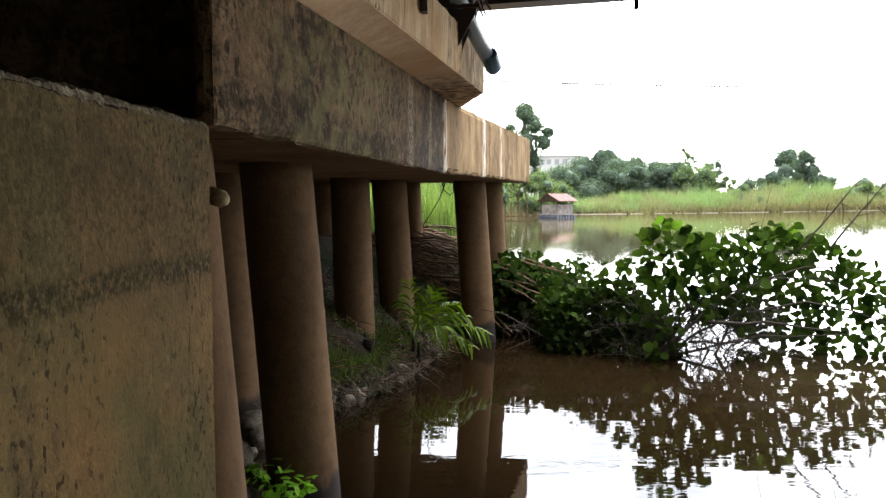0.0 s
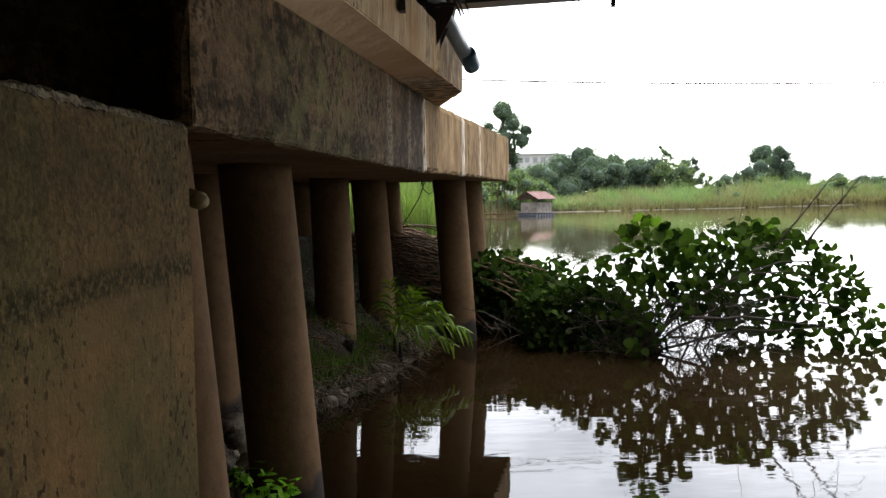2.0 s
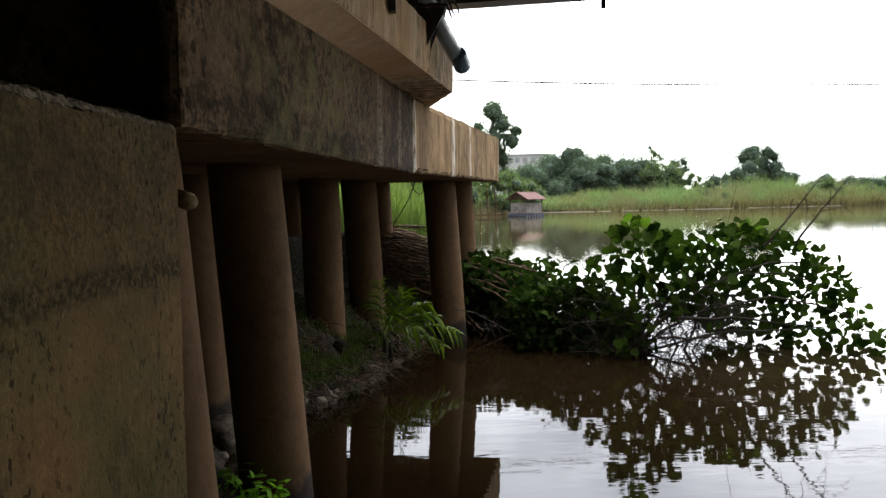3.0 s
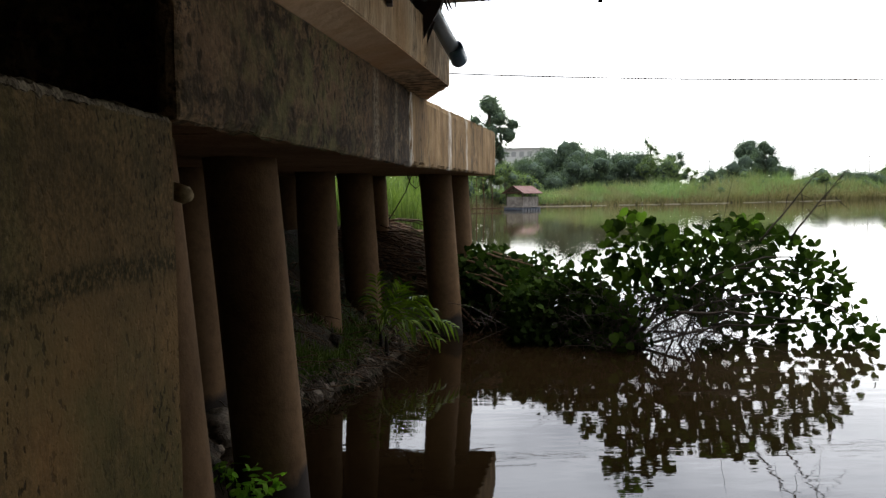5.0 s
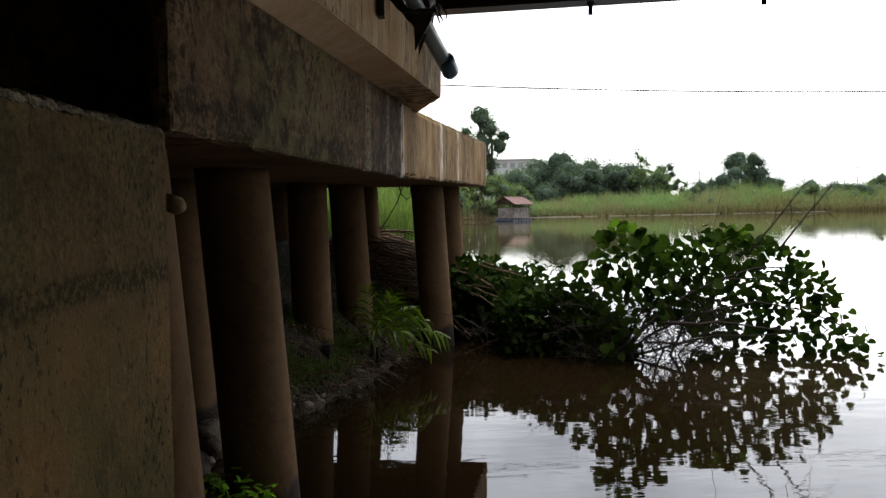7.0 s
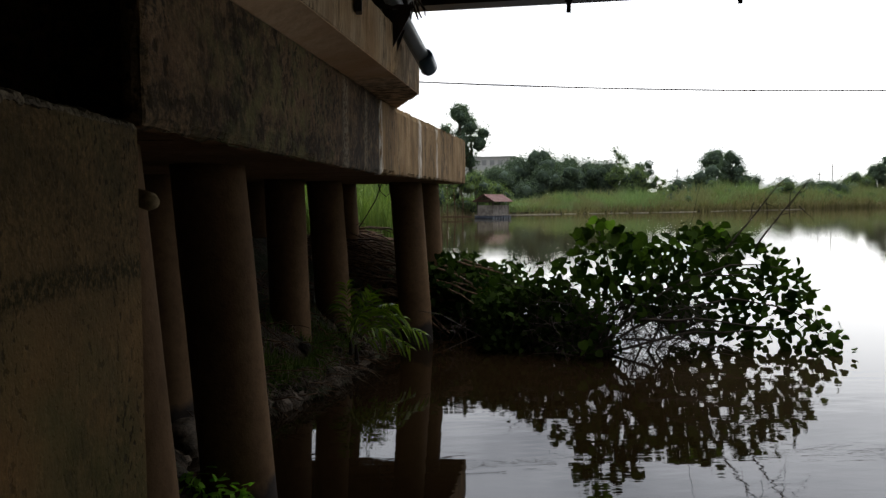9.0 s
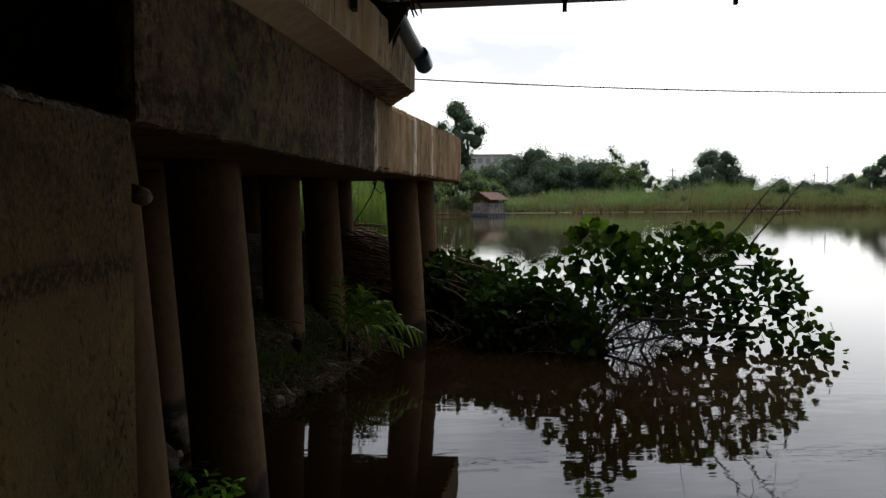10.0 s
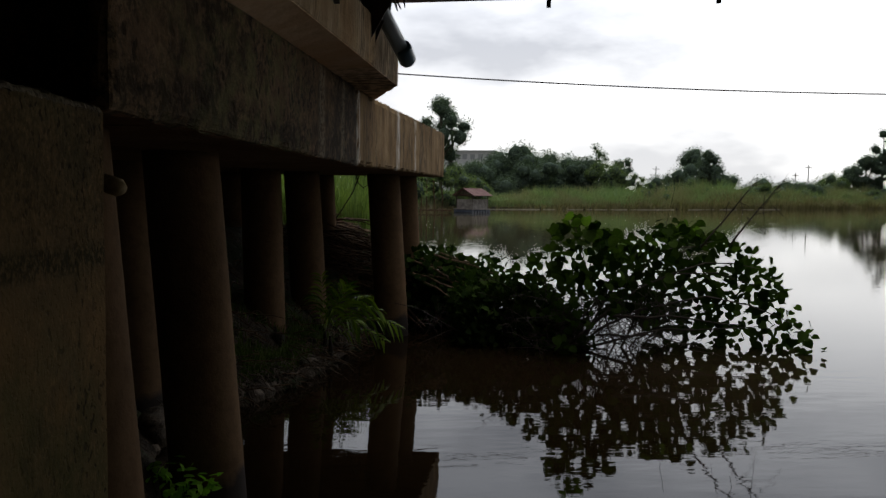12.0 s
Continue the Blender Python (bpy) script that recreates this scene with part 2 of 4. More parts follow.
STUMP = two_tone("cut_wood_end", (0.20, 0.15, 0.075), (0.34, 0.26, 0.14), 30.0, 0.8, 0.2, 0.3, 0.004)
ROOF_RED = two_tone("red_roof_sheet", (0.11, 0.058, 0.052), (0.16, 0.094, 0.085), 1.5, 0.8, 0.1, 0.2, 0.01)
BOARD = two_tone("weathered_board", (0.19, 0.17, 0.155), (0.34, 0.31, 0.285), 2.0, 0.8, 0.3, 0.3, 0.01)
BOARD_BLUE = two_tone("blue_plastic_drum", (0.05, 0.065, 0.10), (0.10, 0.12, 0.16), 2.0, 0.5, 0.4, 0.1, 0.01)
# pale block: plaster raised further and panes paled, distance haze in the colours
FACADE = two_tone("pale_plaster", (0.76, 0.77, 0.77), (0.84, 0.84, 0.83), 0.25, 0.85, 0.2, 0.1, 0.02)
GLASS_HAZED = two_tone("hazed_window", (0.42, 0.44, 0.45), (0.50, 0.51, 0.51), 0.6, 0.3, 0.5, 0.0, 0.01)
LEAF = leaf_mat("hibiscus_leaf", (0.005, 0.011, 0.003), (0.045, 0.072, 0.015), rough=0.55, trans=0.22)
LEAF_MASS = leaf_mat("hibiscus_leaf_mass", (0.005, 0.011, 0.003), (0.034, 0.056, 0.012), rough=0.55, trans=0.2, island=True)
# leaf green kept very dark to carry the deep shade under the shrub
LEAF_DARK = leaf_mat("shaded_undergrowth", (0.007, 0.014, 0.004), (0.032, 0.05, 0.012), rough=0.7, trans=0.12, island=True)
LEAF_YOUNG = leaf_mat("young_leaf", (0.055, 0.10, 0.016), (0.09, 0.15, 0.026), trans=0.25)
FERN = leaf_mat("palm_leaflet", (0.034, 0.062, 0.005), (0.14, 0.20, 0.014), rough=0.4, trans=0.3, island=True)
FERN.node_tree.nodes["Principled BSDF"].inputs["Specular IOR Level"].default_value = 0.12
TURF = leaf_mat("bank_turf", (0.045, 0.075, 0.018), (0.11, 0.14, 0.04), rough=0.7, trans=0.2, island=True)
REED = leaf_mat("reed_blade", (0.15, 0.22, 0.115), (0.235, 0.30, 0.155), rough=0.8, trans=0.18, island=True, patch=(0.205, 0.19, 0.125))
GRASS = leaf_mat("meadow_grass", (0.11, 0.16, 0.055), (0.20, 0.26, 0.095), rough=0.8, trans=0.2, island=True)
WEED = leaf_mat("weed_leaf", (0.13, 0.27, 0.03), (0.24, 0.42, 0.06), rough=0.5, trans=0.35, island=True)
REED_DRY = leaf_mat("dry_reed_blade", (0.11, 0.10, 0.06), (0.26, 0.22, 0.14), rough=0.8, trans=0.2, island=True)
# far foliage greyed and lightened: distance haze put into the leaf colour
TREE_LEAF_HAZED = leaf_mat("hazed_tree_leaf", (0.092, 0.125, 0.102), (0.122, 0.158, 0.122), rough=0.8, trans=0.2, island=True)
TREE_LEAF_PALE = leaf_mat("pale_tree_leaf", (0.10, 0.14, 0.08), (0.18, 0.22, 0.12), rough=0.8, trans=0.3, island=True)
# darker green filling of the leaf clumps: a crown's inner shade as colour
CROWN_SHADE = two_tone("inner_crown", (0.048, 0.072, 0.053), (0.074, 0.104, 0.076), 0.9, 0.9, 0.1, 0.6, 0.2)

wm = Mat("muddy_water", 0.02, spec=0.5)
wm.b.inputs["IOR"].default_value = 1.36
# mud brown lightened rightwards and far out, standing in for daylight there
lit_mud = wm.mix(wm.height(2.5, 13, 0), (0.010, 0.0058, 0.0024), (0.055, 0.042, 0.020))
lit_mud = wm.mix(wm.height(14, 60, 1), lit_mud, (0.085, 0.068, 0.034))
wm.color(wm.mix(wm.noise(0.6, 3), wm.mix(0.5, lit_mud, (0.002, 0.001, 0.0005)), lit_mud))
open_water = wm.height(13, 55, 1)                        # sheltered at the bank, a light breeze on the open river
rough_w = wm.n.new("ShaderNodeMapRange")
rough_w.inputs[3].default_value, rough_w.inputs[4].default_value = 0.02, 0.03
wm.l.new(open_water, rough_w.inputs[0])
wm.l.new(rough_w.outputs[0], wm.b.inputs["Roughness"])
wm.bump(wm.add(wm.noise(1.1, 2, (0.55, 1.6, 1)), wm.noise(5.0, 3, (0.5, 1.5, 1), 0.5), 0.3), 0.065, 0.05)
WATER = wm.m


# ---- building helpers ----
def link_mesh(name, bm, material, smooth=False):
    me = bpy.data.meshes.new(name)
    bm.to_mesh(me)
    bm.free()
    for mt in material if isinstance(material, (list, tuple)) else [material]:
        me.materials.append(mt)
    if smooth:
        me.polygons.foreach_set("use_smooth", [True] * len(me.polygons))
    return new(name, me)


def part(name, bm, material, parent, label="", smooth=False):
    ob = link_mesh(name, bm, material, smooth)
    ob.parent = parent
    return tagged(ob, label)


def raw(name, verts, faces, material, parent=None, smooth=False):
    me = bpy.data.meshes.new(name)
    me.from_pydata(verts, [], faces)
    me.materials.append(material)
    if smooth:
        me.polygons.foreach_set("use_smooth", [True] * len(me.polygons))
    ob = new(name, me)
    if parent:
        ob.parent = parent
    return ob


def thing(name, label, category, group="", kind="", at=(0, 0, 0)):
    e = tagged(new(name), label, category, group, kind)
    e.empty_display_size = 0.1
    e.location = at
    return e


def prism(plan, z0, z1, bevel=0.0, cell=0.0, rough=0.0, chip=0.0, seed=0):
    """A prism over a plan; z0, z1 numbers or one per corner. Cut into cells and roughened, corners chipped."""
    bm = bmesh.new()
    n = len(plan)
    lo = [z0] * n if isinstance(z0, (int, float)) else z0
    hi = [z1] * n if isinstance(z1, (int, float)) else z1
    a = [bm.verts.new((x, y, z)) for (x, y), z in zip(plan, lo)]
    b = [bm.verts.new((x, y, z)) for (x, y), z in zip(plan, hi)]
    bm.faces.new(a[::-1])
    bm.faces.new(b)
    for i in range(n):
        bm.faces.new((a[i], a[(i + 1) % n], b[(i + 1) % n], b[i]))
    bmesh.ops.recalc_face_normals(bm, faces=bm.faces)
    if bevel:
        bmesh.ops.bevel(bm, geom=bm.edges[:], offset=bevel, segments=2, affect="EDGES", profile=0.5)
    if cell:
        for ax in range(3):
            vals = [v.co[ax] for v in bm.verts]
            p = min(vals) + cell * 0.61
            no = [0, 0, 0]
            no[ax] = 1
            while p < max(vals):
                co = [0, 0, 0]
                co[ax] = p
                bmesh.ops.bisect_plane(bm, geom=bm.verts[:] + bm.edges[:] + bm.faces[:], plane_co=co, plane_no=no, dist=0.001)
                p += cell
    if rough:
        bm.normal_update()
        moves = []
        for v in bm.verts:
            q = v.co + Vector((seed, 0, 0))
            d = rough * noise.noise(q * 3.1) + rough * 0.6 * noise.noise(q * 11.0)
            sharp = max((e.calc_face_angle(0) for e in v.link_edges), default=0)
            if sharp > 0.3:
                d -= chip * max(0, noise.noise(q * 9.0) + 0.15) * 1.4
            moves.append(v.normal * d)
        for v, m in zip(bm.verts, moves):
            v.co += m
    return bm


def tube(bm, pts, radii, sides=8, cap=True):
    """A round bar through points with a radius at each."""
    rings = []
    up = Vector((0.3, 0.2, 1)).normalized()
    for i, p in enumerate(pts):
        d = (Vector(pts[min(i + 1, len(pts) - 1)]) - Vector(pts[max(i - 1, 0)])).normalized()
        s = d.cross(up)
        if s.length < 0.05:
            s = d.cross(Vector((1, 0, 0)))
        s.normalize()
        t = d.cross(s)
        rings.append([bm.verts.new(Vector(p) + radii[i] * (math.cos(a) * s + math.sin(a) * t)) for a in (2 * math.pi * k / sides for k in range(sides))])
    for r, q in zip(rings, rings[1:]):
        for k in range(sides):
            bm.faces.new((r[k], r[(k + 1) % sides], q[(k + 1) % sides], q[k]))
    if cap:
        bm.faces.new(rings[0][::-1])
        bm.faces.new(rings[-1])
    return bm


def box(bm, cx, cy, cz, sx, sy, sz, rot=None):
    m = Matrix.Translation((cx, cy, cz)) @ (rot.to_4x4() if rot else Matrix()) @ Matrix.Diagonal((sx, sy, sz, 1))
    bmesh.ops.create_cube(bm, size=1, matrix=m)
    return bm


def bent(p, q, sag, steps, rng, wild=0.0):
    """Points on a bowed line from p to q."""
    p, q = Vector(p), Vector(q)
    out = []
    for i in range(steps + 1):
        t = i / steps
        w = p.lerp(q, t) + Vector((0, 0, sag * 4 * t * (1 - t)))
        if 0 < i < steps:
            w += wild * Vector((rng.uniform(-1, 1), rng.uniform(-1, 1), rng.uniform(-1, 1)))
        out.append(w)
    return out


def between(x, table):
    """Piecewise straight line through (x, value) pairs."""
    return float(np.interp(x, [a for a, _ in table], [b for _, b in table]))


# ---- ground: one sheet with the near bank, the river bed and the far shore ----
SHORE = [(-40, -3.0), (0, -0.70), (4.2, -0.72), (5.2, -0.95), (6.0, -1.45), (6.9, -1.60), (7.4, -1.12), (8.46, -0.52), (9.6, -0.20), (11.3, 0.22), (12.2, 0.75),
         (13.0, 1.25), (15.0, 2.0), (16.5, 1.9), (19, 1.0), (30, 1.2), (60, 3.6), (85, 6.0), (96, 7.5)]
FAR = [(-400, 96), (7.5, 96), (17, 104), (43, 118), (82, 145), (140, 185), (300, 230), (2500, 600)]


def ground_z(x, y):
    d1 = (between(y, SHORE) - x) if y < 96 else -50
    d2 = (y - between(x, FAR)) * 0.25
    big = noise.noise(Vector((x * 0.5, y * 0.5, 3.0)))
    small = noise.noise(Vector((x * 2.3, y * 2.3, 8.0))) + 0.5 * noise.noise(Vector((x * 6, y * 6, 1.0)))
    near = min(max(d1 * (0.78 + 0.2 * big), -0.9), 1.45 + 0.1 * big)
    far = min(max(d2, -0.9), 0.7)
    z = max(near, far)
    if -5 < x < 8 and 0 < y < 24:
        z += 0.13 * small * min(1, max(0, z + 0.4))
    return z


def axis(spans):
    out = []
    for a, b, n in spans:
        out += [a + (b - a) * i / n for i in range(n)]
    return out + [spans[-1][1]]


gx = axis([(-3000, -100, 6), (-100, -6, 16), (-6, 5, 110), (5, 20, 30), (20, 160, 50), (160, 3000, 14)])
gy = axis([(-3000, -20, 6), (-20, 2, 14), (2, 18, 150), (18, 90, 60), (90, 200, 60), (200, 3000, 14)])
gv = [(x, y, ground_z(x, y)) for y in gy for x in gx]
nx = len(gx)
gf = [(j * nx + i, j * nx + i + 1, (j + 1) * nx + i + 1, (j + 1) * nx + i) for j in range(len(gy) - 1) for i in range(nx - 1)]
ground = raw("ground", gv, gf, MUD, smooth=True)
tagged(ground, "dark brown muddy river bank sloping into the water", "ground", kind="structure")

wv = [(x, y, 0.0) for y in (-3000, 0, 40, 3000) for x in (-3000, 0, 40, 3000)]
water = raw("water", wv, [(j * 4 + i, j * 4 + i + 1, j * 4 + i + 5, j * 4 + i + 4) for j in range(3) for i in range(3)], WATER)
tagged(water, "calm brown muddy river water with mirror reflections", "water", kind="structure")

# ---- bridge abutment ----
DECK = Matrix.Translation((0.42, 7.09, 0)) @ Matrix.Rotation(math.atan2(-0.3, 1), 4, "Z")   # x along the span, y across
wing_wall = link_mesh("wing_wall", prism([(-0.70, 2.44), (-1.3, 2.50), (-1.6, -4.0), (-1.12, -4.0)], -1.2, 2.215, 0.008, 0.05, 0.004, 0.010), CONC_WALL)
tagged(wing_wall, "stained concrete wing wall with a chipped top edge", "wall", kind="structure")

ridge = bmesh.new()
rows_ = []
for k in range(420):
    y = 2.43 - 0.009 * k
    x = -0.70 - (2.44 - y) * 0.0655
    n1, n2 = noise.noise(Vector((y * 5, 1, 2))), noise.noise(Vector((y * 37, 4, 2)))
    h = 0.011 + 0.008 * n1 + (0.016 if y > 1.75 else 0.009) * n2 + 0.009 * noise.noise(Vector((y * 90, 8, 3)))
    o = 0.005 * noise.noise(Vector((y * 60, 9, 2)))
    smear = max(0.002, 0.004 + 0.016 * n1 + 0.022 * n2) if y > 1.3 else 0.001
    rows_.append([ridge.verts.new(c) for c in ((x - 0.004, y, 2.212 - smear), (x + 0.15 * smear + 0.5 * o, y, 2.212 - 0.7 * smear), (x - 0.002 + 0.2 * smear + 1.5 * o, y, 2.214), (x - 0.006 + 2 * o, y, 2.215 + h * 0.8), (x - 0.03 + o, y, 2.217 + h * 1.2),
                                               (x - 0.10, y, 2.215 + h * 0.8), (x - 0.11, y, 2.20))])
for a, b in zip(rows_, rows_[1:]):
    for q in range(6):
        ridge.faces.new((a[q], a[q + 1], b[q + 1], b[q]))
bmesh.ops.recalc_face_normals(ridge, faces=ridge.faces)
part("mortar_ridge", ridge, MORTAR, wing_wall, "rough pale mortar along the wall's top edge")

cap = thing("pile_cap", "long weathered concrete pile cap with black growth", "pile cap")
part("cap_body", prism([(-0.70, 2.5), (0.01, 7.1), (-2.6, 7.6), (-2.6, 3.25), (-0.78, 3.0), (-0.775, 2.53)], 2.22, 2.88, 0.02, 0.07, 0.005, 0.016, 2), CONC_CAP, cap)
part("cap_soffit", prism([(-0.735, 2.56), (-0.74, 3.01), (-2.59, 3.26), (-2.59, 2.6)], 2.2225, 2.236, 0.0, 0.15, 0.0), CONC_PILE, cap)
part("cap_extension", prism([(0.013, 7.1), (1.40, 13.08), (-2.6, 13.5), (-2.6, 7.603)], [2.225, 2.255, 2.255, 2.225], [2.88, 2.955, 2.955, 2.88], 0.02, 0.08, 0.006, 0.03, 5), CONC_WING, cap,
     "paler streaked extension of the concrete cap")

bearing = link_mesh("bearing_beam", prism([(-0.80, 1.55), (0.35, 6.88), (0.18, 7.94), (-2.6, 7.6), (-2.6, 1.9)], 2.885, 3.24, 0.012, 0.1, 0.004, 0.010, 9), CONC_BEAM)
tagged(bearing, "brown-stained concrete bearing beam lying on the pile cap", "beam")

for ob in (*cap.children, bearing):                      # rust-brown undersides: beam's lightened as by bounced light, cap's darkened as in shade
    ob.data.materials.append(CONC_SOFFIT_LIT if ob is bearing else CONC_SOFFIT_SHADED)
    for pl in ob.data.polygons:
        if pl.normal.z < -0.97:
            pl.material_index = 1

# haunch between the beam's lower edge and the face of the cap
hb = bmesh.new()
ring = []
for k in range(23):
    y = 2.52 + 0.197 * k
    drop = 0.026 * (7.0 - y)
    xo, xc = -0.80 + 0.2158 * (y - 1.55) - 0.004, -0.70 + 0.1543 * (y - 2.5) + 0.006
    w = 0.003 * noise.noise(Vector((y * 4, 2, 7)))
    ring.append([hb.verts.new(c) for c in ((xo, y, 2.888), (xo, y, 2.883), (xc, y, 2.885 - drop + w), (xc - 0.06, y, 2.885 - drop), (xc - 0.06, y, 2.888))])
for a, b in zip(ring, ring[1:]):
    for q in range(5):
        hb.faces.new((a[q], a[(q + 1) % 5], b[(q + 1) % 5], b[q]))
hb.faces.new(ring[0])
hb.faces.new(ring[-1])
bmesh.ops.recalc_face_normals(hb, faces=hb.faces)
part("haunch", hb, CONC_SOFFIT_LIT, bearing, "pale brown sloping underside of the beam")

pier = link_mesh("pier_wall", prism([tuple((DECK @ Vector(q)).xy) for q in ((10.4, 0.2, 0), (11.0, 0.2, 0), (11.0, -1.2, 0), (10.4, -1.2, 0))], -1.2, 3.65), CONC_DECK)
tagged(pier, "plain concrete pier under the bridge girders", "pier", kind="structure")
# unseen wall added behind the camera; keeps light from there off the piles
rear = link_mesh("retaining_wall", prism([(-3.0, -7.0), (8.0, -10.0), (8.0, -10.5), (-3.0, -7.5)], -1.2, 4.48), CONC_DECK)
tagged(rear, "plain concrete wall added behind the camera to block light", "wall", kind="structure")

# added closing wall; shuts light out of the space behind piles and cap
back = link_mesh("abutment_wall", prism([(-2.6, -16.0), (-2.6, 14.0), (-3.0, 14.0), (-3.0, -16.0)], -1, 4.48), CONC_DECK)
tagged(back, "plain concrete wall added behind the piles to shut out light", "wall", kind="structure")


def pile(px, py, pz, lean, r=0.225, bottom=-1.4, top=2.3):
    """A raked round pile through (px, py, pz); lean is the change of x for each metre down."""
    bm = bmesh.new()
    pts = [(px + lean * (pz - z), py - 0.15 * lean * (pz - z), z) for z in np.linspace(bottom, top, 24)]
    tube(bm, pts, [r * (1 + 0.008 * noise.noise(Vector((px * 7, py, z * 2)))) for _, _, z in pts], 32)
    ob = link_mesh("concrete_pillar", bm, CONC_PILE, smooth=True)
    tagged(ob, "round raked concrete pillar with a dark wet foot", "pillar", "pillars under the cap")


for spec in [(-1.118, 3.2, 1.893, 0.088), (-1.05, 5.1, 2.19, 0.080), (0.372, 11.3, 2.17, 0.068), (-1.934, 7.1, 1.51, 0.079), (-1.065, 9.3, 2.08, 0.030),
             (-0.69, 10.5, 2.09, 0.062), (-0.58, 13.0, 2.1, 0.05), (0.698, 12.6, 2.2, 0.059), (-1.895, 12.5, 1.23, 0.06)]:
    pile(*spec)

# ---- bridge deck over the camera ----


def girder(v, label):
    g = thing("steel_girder", label, "girder", "girders under the deck")
    for nm, cz, sy, sz in (("bottom_flange", 3.665, 0.22, 0.03), ("web", 4.075, 0.02, 0.79), ("top_flange", 4.48, 0.22, 0.02)):
        bm = bmesh.new()
        box(bm, 5.2, v, cz, 11.6, sy, sz)
        bm.transform(DECK)
        part(nm, bm, STEEL, g)
    return g


edge_girder = girder(0.0, "black painted steel edge girder with hanging bolts")
for k in range(7):
    bm = bmesh.new()
    box(bm, 1.22 + 1.35 * k, -0.02, 3.60, 0.035, 0.03, 0.10)
    box(bm, 1.22 + 1.35 * k, -0.02, 3.64, 0.06, 0.05, 0.018)
    bm.transform(DECK)
    part("hanging_bolt", bm, STEEL, edge_girder)
for v in (-2.4, -4.8, -7.2, -9.6, -12.0, -14.4, -16.8):
    girder(v, "black painted steel girder under the deck")
deck = link_mesh("bridge_deck", prism([tuple((DECK @ Vector(q)).xy) for q in ((-3.6, 0.25, 0), (11, 0.25, 0), (11, -19, 0), (-3.6, -19, 0))], 4.49, 4.75), CONC_DECK)
tagged(deck, "grey concrete bridge deck slab overhead", "bridge deck", kind="structure")

# bracket that carries the girder's end, and the drain pipe
bracket = thing("girder_bracket", "black rusted steel bracket bolted to the bearing beam", "bracket")
bm = bmesh.new()
box(bm, 0.19, 5.90, 3.345, 0.24, 0.36, 0.025)
part("seat_plate", bm, STEEL, bracket)
for dy in (-0.13, 0.02):
    bm = bmesh.new()
    f0 = [bm.verts.new(c) for c in ((0.12 + dy * 0.215, 5.88 + dy, 3.335), (0.30, 5.88 + dy, 3.335), (0.28, 5.88 + dy, 3.28), (0.19 + dy * 0.215, 5.88 + dy, 3.06), (0.145 + dy * 0.215, 5.88 + dy, 3.05))]
    fc = bm.faces.new(f0)
    ex = bmesh.ops.extrude_face_region(bm, geom=[fc])
    for v in (g for g in ex["geom"] if isinstance(g, bmesh.types.BMVert)):
        v.co.y += 0.022
    bmesh.ops.recalc_face_normals(bm, faces=bm.faces)
    part("gusset", bm, STEEL, bracket)
for q in ((0.16, 5.80, 3.38), (0.26, 5.86, 3.39), (0.22, 5.98, 3.38)):
    bm = bmesh.new()
    tube(bm, [q, (q[0], q[1], q[2] + 0.06)], [0.028, 0.024], 6)
    part("bolt", bm, STEEL, bracket)
bm = bmesh.new()
tube(bm, [(0.08, 5.62, 3.55), (0.17, 5.78, 3.50), (0.25, 5.92, 3.46), (0.30, 6.05, 3.48)], [0.05, 0.055, 0.05, 0.03], 10)
part("torn_strap", bm, STEEL, bracket)
bm = bmesh.new()
box(bm, 0.18, 5.9, 3.52, 0.07, 0.3, 0.34, Matrix.Rotation(0.35, 3, "Y"))
part("end_stiffener", bm, STEEL, bracket)
for k in range(6):
    bm = bmesh.new()
    a = 5.85 + 0.07 * k
    tube(bm, bent((0.22 + 0.03 * k, a, 3.5), (0.27 + 0.03 * k, a + 0.02, 3.33 + 0.03 * (k % 3)), 0, 3, random.Random(k), 0.015), [0.012, 0.011, 0.009, 0.004], 5)
    part("hanging_rag", bm, STEEL, bracket)
bracket.location = (-0.06, 0, 0)

pipe = thing("drain_pipe", "grey plastic drain pipe with a socket at its end", "pipe")
bm = bmesh.new()
tube(bm, [(-0.10, 5.35, 3.67), (0.04, 5.62, 3.49), (0.19, 5.93, 3.27), (0.36, 6.22, 3.04)], [0.058] * 4, 20)
part("pipe_run", bm, PIPE, pipe, smooth=True)
bm = bmesh.new()
tube(bm, [(0.34, 6.15, 3.09), (0.35, 6.17, 3.075), (0.39, 6.265, 3.005), (0.395, 6.275, 3.0)], [0.060, 0.066, 0.066, 0.058], 20)
part("socket", bm, SOCKET, pipe, "blue-grey plastic socket", smooth=True)

bm = bmesh.new()
box(bm, -0.105, 4.66, 3.22, 0.035, 0.085, 0.33)
box(bm, -0.14, 4.66, 3.262, 0.09, 0.085, 0.03)
clamp = link_mesh("steel_clamp", bm, STEEL)
tagged(clamp, "small black steel clamp hooked over the bearing beam", "clamp")

bm = bmesh.new()
tube(bm, [(-0.95, 3.02, 2.02), (-0.85, 2.94, 2.014), (-0.79, 2.875, 2.0), (-0.768, 2.86, 1.995)], [0.030, 0.034, 0.033, 0.020], 10)
peg = link_mesh("wooden_peg", bm, STUMP, smooth=True)
tagged(peg, "short pale wooden peg sticking out beside the wall", "peg")

# ---- overhead wire ----
bm = bmesh.new()
tube(bm, [(x, 20.5 - 0.02 * x, 5.075 - 0.99 * ((x + 2) / 22) * (1 - (x + 2) / 22) - 0.006 * x) for x in np.linspace(-2, 20, 24)], [0.017] * 24, 6)
